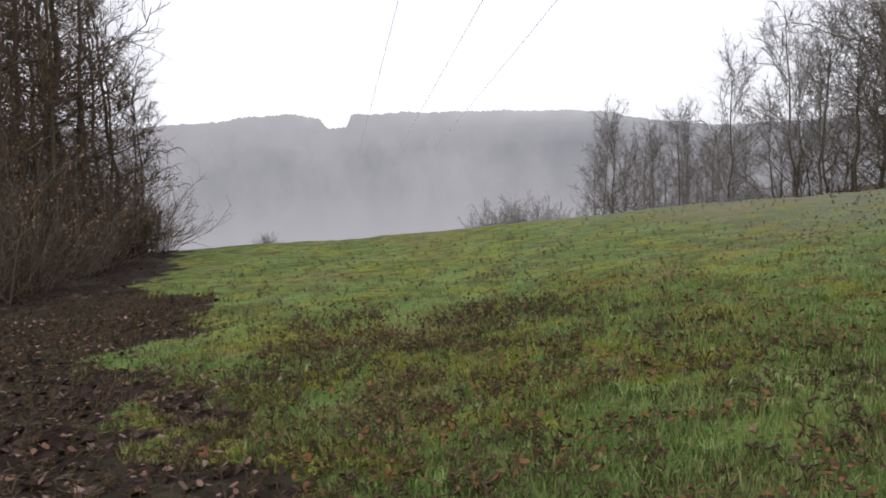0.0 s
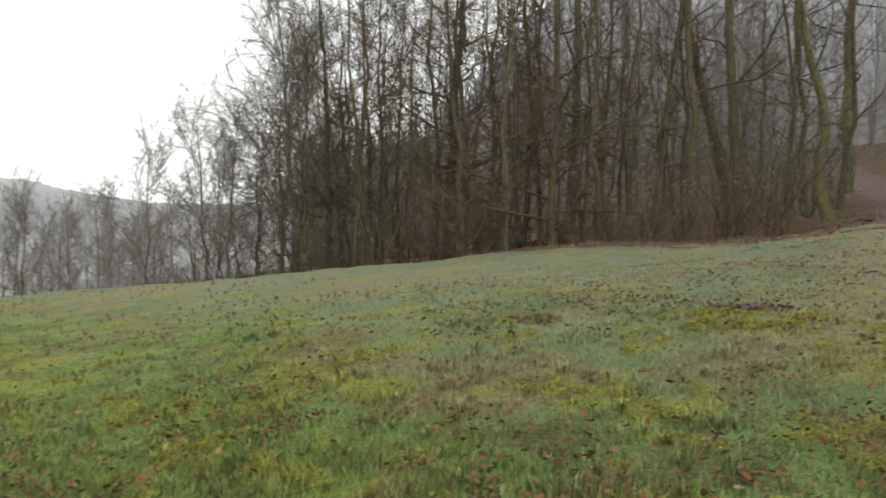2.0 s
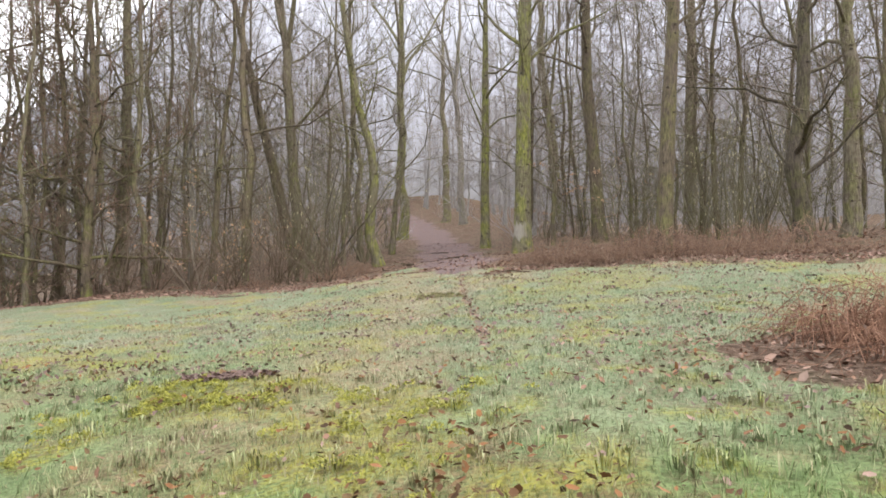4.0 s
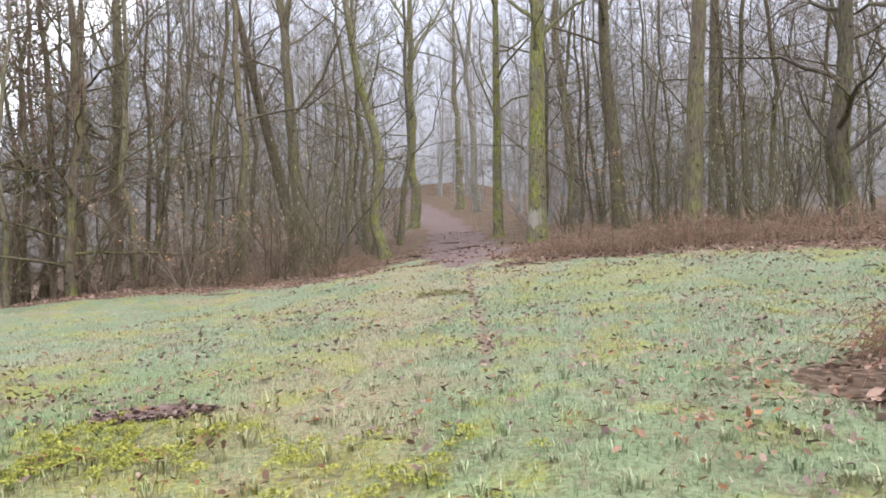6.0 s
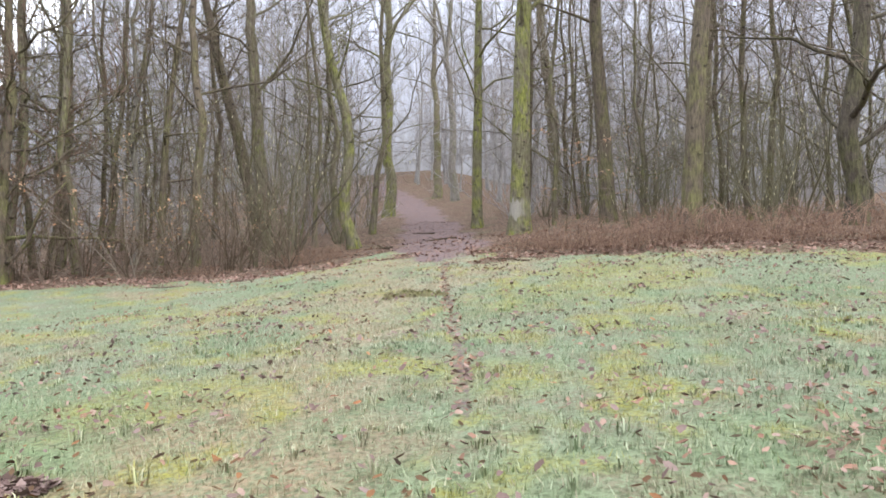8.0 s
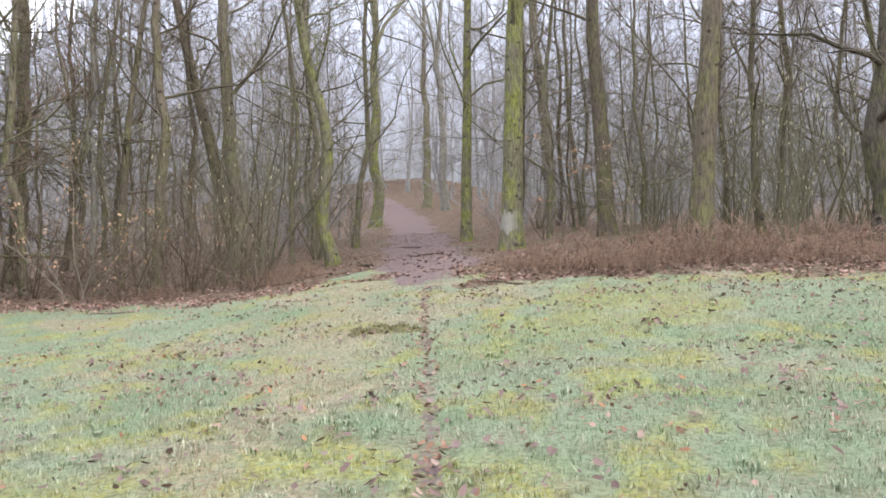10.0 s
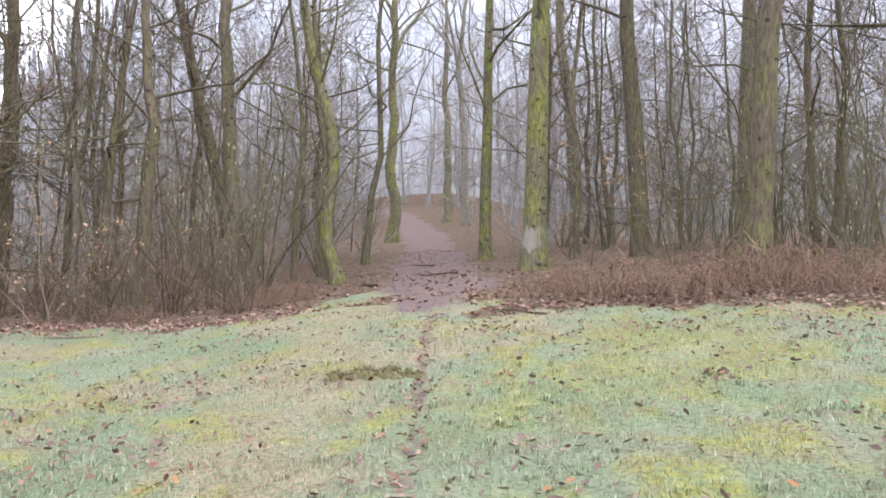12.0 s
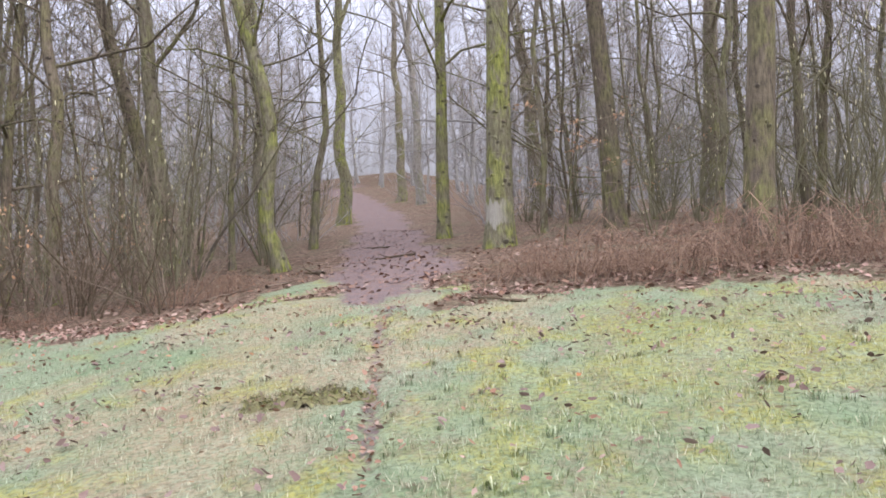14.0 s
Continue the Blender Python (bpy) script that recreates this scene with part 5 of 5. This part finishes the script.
grass("grass", 1, 480000, (-5, 22, -3, 17), 0.042, 0.0042, lambda x, y: np.clip(1.3 - walk_distance(x, y) / 9, 0.12, 1), "short damp green and straw-coloured meadow grass")
def tufts(name, seed, count, box, keep, height, label):
    """Bunches of longer blades that lean out from one foot."""
    rng = np.random.RandomState(seed)
    x, y = box[0] + rng.rand(count) * (box[1] - box[0]), box[2] + rng.rand(count) * (box[3] - box[2])
    w, d, s, m = masks(x, y)
    ok = (rng.rand(count) < keep(x, y)) & (w < 0.4) & (d < 0.4) & (track(x, y) < 0.3) & ~under_leaves(x, y)
    x, y, s, m = x[ok], y[ok], s[ok], m[ok]
    k = 16
    n = len(x) * k
    size = np.repeat(0.6 + 0.8 * rng.rand(len(x)), k)
    a, r = rng.rand(n) * 6.28, rng.rand(n) * 0.05 * size
    bx, by = np.repeat(x, k) + np.cos(a) * r, np.repeat(y, k) + np.sin(a) * r
    h = height * size * (0.5 + 0.6 * rng.rand(n))
    out, turn = (0.2 + 0.8 * rng.rand(n)) * h, a + rng.normal(0, 0.5, n)
    px, py, z = -np.sin(turn) * 0.0045, np.cos(turn) * 0.0045, ground(bx, by)
    v = np.empty((n, 5, 3))
    v[:, 0] = np.c_[bx - px, by - py, z - 0.005]
    v[:, 1] = np.c_[bx + px, by + py, z - 0.005]
    v[:, 2] = np.c_[bx + px * 0.8 + np.cos(turn) * out * 0.35, by + py * 0.8 + np.sin(turn) * out * 0.35, z + h * 0.75]
    v[:, 3] = np.c_[bx - px * 0.8 + np.cos(turn) * out * 0.35, by - py * 0.8 + np.sin(turn) * out * 0.35, z + h * 0.75]
    v[:, 4] = np.c_[bx + np.cos(turn) * out, by + np.sin(turn) * out, z + h * 0.85]
    i = np.arange(n)[:, None] * 5
    me = mesh_from(name, v.reshape(-1, 3), [i + np.array([[0, 1, 2, 3]]), i + np.array([[3, 2, 4]])], BLADE)
    for key, values in (("straw", s), ("moss", m), ("damp", damp(x, y))):
        me.attributes.new(key, "FLOAT", "POINT").data.foreach_set("value", np.repeat(values, k * 5).astype(np.float32))
    return tagged(new(name, me), label, "grass", kind="stuff")


tufts("grass_tufts", 31, 11000, (-3, 12, -2, 13), lambda x, y: damp(x, y) * step(vnoise(x, y, 0.7, 91) * 0.6 + vnoise(x, y, 0.22, 92) * 0.4, 0.4, 0.65) * np.clip(1.25 - walk_distance(x, y) / 8, 0, 1), 0.09, "ragged tufts of wet winter grass")
tufts("grass_tufts", 32, 2500, (8, 21, -1, 11), lambda x, y: step(vnoise(x, y, 0.8, 93) * 0.6 + vnoise(x, y, 0.22, 94) * 0.4, 0.42, 0.65) * np.clip(1.25 - walk_distance(x, y) / 8, 0.1, 1), 0.05, "short pale tufts of meadow grass")


def moss_cushions(name, seed, count, box, keep, size, label):
    """Low feathery cushions of yellow-green moss, each a small ragged dome."""
    rng = np.random.RandomState(seed)
    x, y = box[0] + rng.rand(count) * (box[1] - box[0]), box[2] + rng.rand(count) * (box[3] - box[2])
    w = masks(x, y)[0]
    ok = (rng.rand(count) < keep(x, y)) & (w < 0.4) & (track(x, y) < 0.3)
    x, y = np.repeat(x[ok], 55), np.repeat(y[ok], 55)
    n = len(x)
    r, a = np.sqrt(rng.rand(n)) * size, rng.rand(n) * 6.28
    x, y = x + np.cos(a) * r, y + np.sin(a) * r
    z = ground(x, y) + 0.035 + 0.5 * size * (1 - (r / size) ** 2) * rng.rand(n)
    return tagged(new(name, leaf_mesh(name, rng, np.c_[x, y, z], 0.011, MOSS_FROND, 0.7)), label, "moss", kind="stuff")


moss_cushions("moss_cushions", 33, 3400, (-2, 10, 2, 12), lambda x, y: step(vnoise(x, y, 0.75, 15) * 0.6 + vnoise(x, y, 0.24, 6) * 0.4, 0.5, 0.7) * np.clip(1.3 - walk_distance(x, y) / 8, 0, 1), 0.07, "yellow-green moss cushions in the wet meadow")
moss_cushions("moss_cushions", 35, 500, (8.6, 10.4, 4.3, 6.0), lambda x, y: 0.7 * step(np.hypot((x - 9.5) / 0.7, (y - 5.1) / 0.55) + 1.2 * (vnoise(x, y, 0.3, 96) - 0.5), 1.1, 0.5), 0.05, "bright yellow-green moss patch beside the trodden leaves")


grass("grass", 3, 250000, (-4, 10, -2.5, 10), 0.075, 0.006, lambda x, y: damp(x, y) * step(x + 0.2 * y, 7.2, 4.8) * np.clip(1.4 - walk_distance(x, y) / 7, 0, 1), "coarse wet blades of meadow grass")
grass("grass", 2, 140000, (-4, 9, -2.5, 13), 0.085, 0.0045, lambda x, y: np.clip(1.2 - np.hypot(x, y - 3) / 8, 0, 1), "longer tufts of winter grass")


def leaves(name, seed, count, box, keep, mat, size, label, lift=0.012):
    rng = np.random.RandomState(seed)
    x, y = box[0] + rng.rand(count) * (box[1] - box[0]), box[2] + rng.rand(count) * (box[3] - box[2])
    ok = rng.rand(count) < keep(x, y)
    x, y = x[ok], y[ok]
    me = leaf_mesh(name, rng, np.c_[x, y, ground(x, y) + lift], size, mat, 0.42)
    return tagged(new(name, me), label, "leaves", kind="stuff")


leaves("fallen_leaves", 4, 40000, (-12, 30, -4, 24), lambda x, y: masks(x, y)[0] * (damp(x, y) < 0.5) * (0.35 + 0.65 * (walk_distance(x, y) < 12)), LEAF_LITTER, 0.05, "brown oak leaves lying on the woodland floor")
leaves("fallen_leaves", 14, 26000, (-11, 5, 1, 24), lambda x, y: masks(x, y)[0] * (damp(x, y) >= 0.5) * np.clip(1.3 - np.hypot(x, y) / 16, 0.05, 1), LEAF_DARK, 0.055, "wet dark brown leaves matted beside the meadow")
leaves("fallen_leaves", 5, 9000, (-3, 22, -2, 14), lambda x, y: 0.4 * (1 - masks(x, y)[0]) * (0.1 + step(vnoise(x, y, 0.9, 40), 0.4, 0.9) + 0.8 * step(np.hypot(x - 10.9, y - 0.6), 1.7, 0.4)), LEAF_LITTER, 0.03, "single brown leaves scattered on the grass", 0.03)
leaves("fallen_leaves", 8, 16000, (11, 22, -1, 11), lambda x, y: (1 - masks(x, y)[0]) * step(vnoise(x, y, 0.8, 44) * 0.6 + vnoise(x, y, 0.25, 45) * 0.4, 0.45, 0.75) * 0.6, LEAF_LITTER, 0.026, "curled brown leaves lying in the short grass", 0.03)
leaves("fallen_leaves", 20, 2600, (-4, 11, 2.5, 16), lambda x, y: (1 - masks(x, y)[0]) * step(vnoise(x, y, 0.9, 81) * 0.55 + vnoise(x, y, 0.28, 82) * 0.45, 0.5, 0.7) * 0.5 * step(x, 11, 4), LEAF_LITTER, 0.034, "withered brown weed leaves lying in the meadow", 0.03)
leaves("fallen_leaves", 21, 5000, (9, 22, -2, 11), lambda x, y: (1 - masks(x, y)[0]) * step(np.abs(x - wood_edge(y)), 3.5, 0.2) * 0.8, LEAF_LITTER, 0.03, "brown leaves blown onto the grass beside the wood", 0.025)
leaves("fallen_leaves", 6, 900, (0, 22, 0, 12), lambda x, y: 0.5 * (1 - masks(x, y)[0]), LEAF_ORANGE, 0.03, "single orange leaves scattered on the grass", 0.035)
leaves("fallen_leaves", 7, 12000, (10, 22, 2, 7), lambda x, y: track(x, y), LEAF_LITTER, 0.027, "brown leaves filling the narrow trodden track", 0.015)


def weeds(name, seed, count, box, keep, height, label):
    rng = np.random.RandomState(seed)
    x, y = box[0] + rng.rand(count) * (box[1] - box[0]), box[2] + rng.rand(count) * (box[3] - box[2])
    ok = rng.rand(count) < keep(x, y)
    tubes = Tubes()
    for a, b, c in zip(x[ok], y[ok], ground(x[ok], y[ok])):
        h = height * (0.4 + 0.8 * rng.rand())
        lean = rng.normal(0, 0.35, 2)
        stem = shoot(rng, (a, b, c - 0.02), (lean[0], lean[1], 1), h, 4, 0.25, 0.0)
        tubes.add(stem, np.linspace(0.006, 0.003, 4), 3)
        for k in range(3):
            q, e = along(stem, 0.35 + 0.6 * rng.rand())
            tubes.add(shoot(rng, q, side_way(rng, e, 0.9), 0.06, 3, 0.4, 0.0), [0.003, 0.009, 0.002], 3)
    return tagged(new(name, tubes.mesh(name, WEED)), label, "weeds", kind="stuff")


def weed_band(x, y):
    band = step(np.abs(x - np.interp(y, [3, 6.5, 13, 30], [0.2, -0.9, -2.6, -7])), 0.8, 0.2) * 0.7 * step(y, 11, 8)
    patches = step(vnoise(x, y, 1.5, 50) * 0.5 + vnoise(x, y, 0.4, 51) * 0.5, 0.54, 0.66) * step(x, 6, 1.5)
    return np.maximum(band, patches * 0.3) * step(x, 9, 3) * step(y, 20, 10)


weeds("dead_weeds", 9, 15000, (-6, 12, 3, 26), weed_band, 0.14, "dead brown weed stalks standing in the meadow")
weeds("dead_weeds", 10, 5000, (-7, 0, 2.5, 14), lambda x, y: masks(x, y)[0], 0.2, "dead brown stalks among the leaf litter")
weeds("dead_weeds", 11, 7500, (-2, 6, 2.3, 10), lambda x, y: (1 - masks(x, y)[0]) * step(vnoise(x, y, 0.8, 57) * 0.5 + vnoise(x, y, 0.3, 58) * 0.5, 0.34, 0.62) * step(x + 0.2 * y, 5.0, 2.2), 0.15, "thin dark weed stalks dotted about the wet grass")
weeds("dead_weeds", 12, 900, (-5, 12, 9, 24), lambda x, y: (1 - masks(x, y)[0]) * 0.6, 0.13, "short brown weed stalks standing on the brow of the meadow")
leaves("fallen_leaves", 24, 7000, (-8, 0, 2, 12), lambda x, y: 0.4 * masks(x, y)[0], LEAF_LITTER, 0.036, "russet leaves lying on the sodden dark litter", 0.035)
leaves("fallen_leaves", 25, 30000, (18, 25, -3, 20), lambda x, y: step(np.abs(x - wood_edge(y) - 0.35), 0.9, 0.3) * (1 - forest_path(x, y)) * (0.35 + 0.5 * vnoise(x, y, 0.5, 63)), LEAF_PINK, 0.036, "russet leaves drifted along the edge of the wood", 0.02)
leaves("fallen_leaves", 26, 3500, (9, 13.5, -2, 2.2), lambda x, y: step(np.hypot(x - 11.1, y - 0.1), 2.3, 0.8) * 0.6, LEAF_LITTER, 0.027, "russet leaves strewn around the bramble heap", 0.025)
leaves("fallen_leaves", 27, 54000, (-3, 11, -2, 14), lambda x, y: (1 - masks(x, y)[0]) * damp(x, y) * step(vnoise(x, y, 1.1, 83) * 0.45 + vnoise(x, y, 0.3, 84) * 0.55, 0.46, 0.62) * np.clip(1.3 - walk_distance(x, y) / 9, 0.1, 1), LEAF_CLUMP, 0.027, "clumps of withered brown and rust leaves in the wet grass", 0.07)
leaves("fallen_leaves", 28, 5200, (9, 21, -1, 9), lambda x, y: (1 - masks(x, y)[0]) * step(vnoise(x, y, 0.9, 85) * 0.5 + vnoise(x, y, 0.3, 86) * 0.5, 0.44, 0.62), LEAF_DULL, 0.033, "mauve-brown oak leaves lying singly on the short grass", 0.04)
leaves("fallen_leaves", 29, 5000, (22, 40, 5.5, 15), lambda x, y: forest_path(x, y) * (0.3 + 0.7 * vnoise(x, y, 0.4, 87)), LEAF_DULL, 0.03, "dull trodden leaves strewn over the earth path", 0.012)
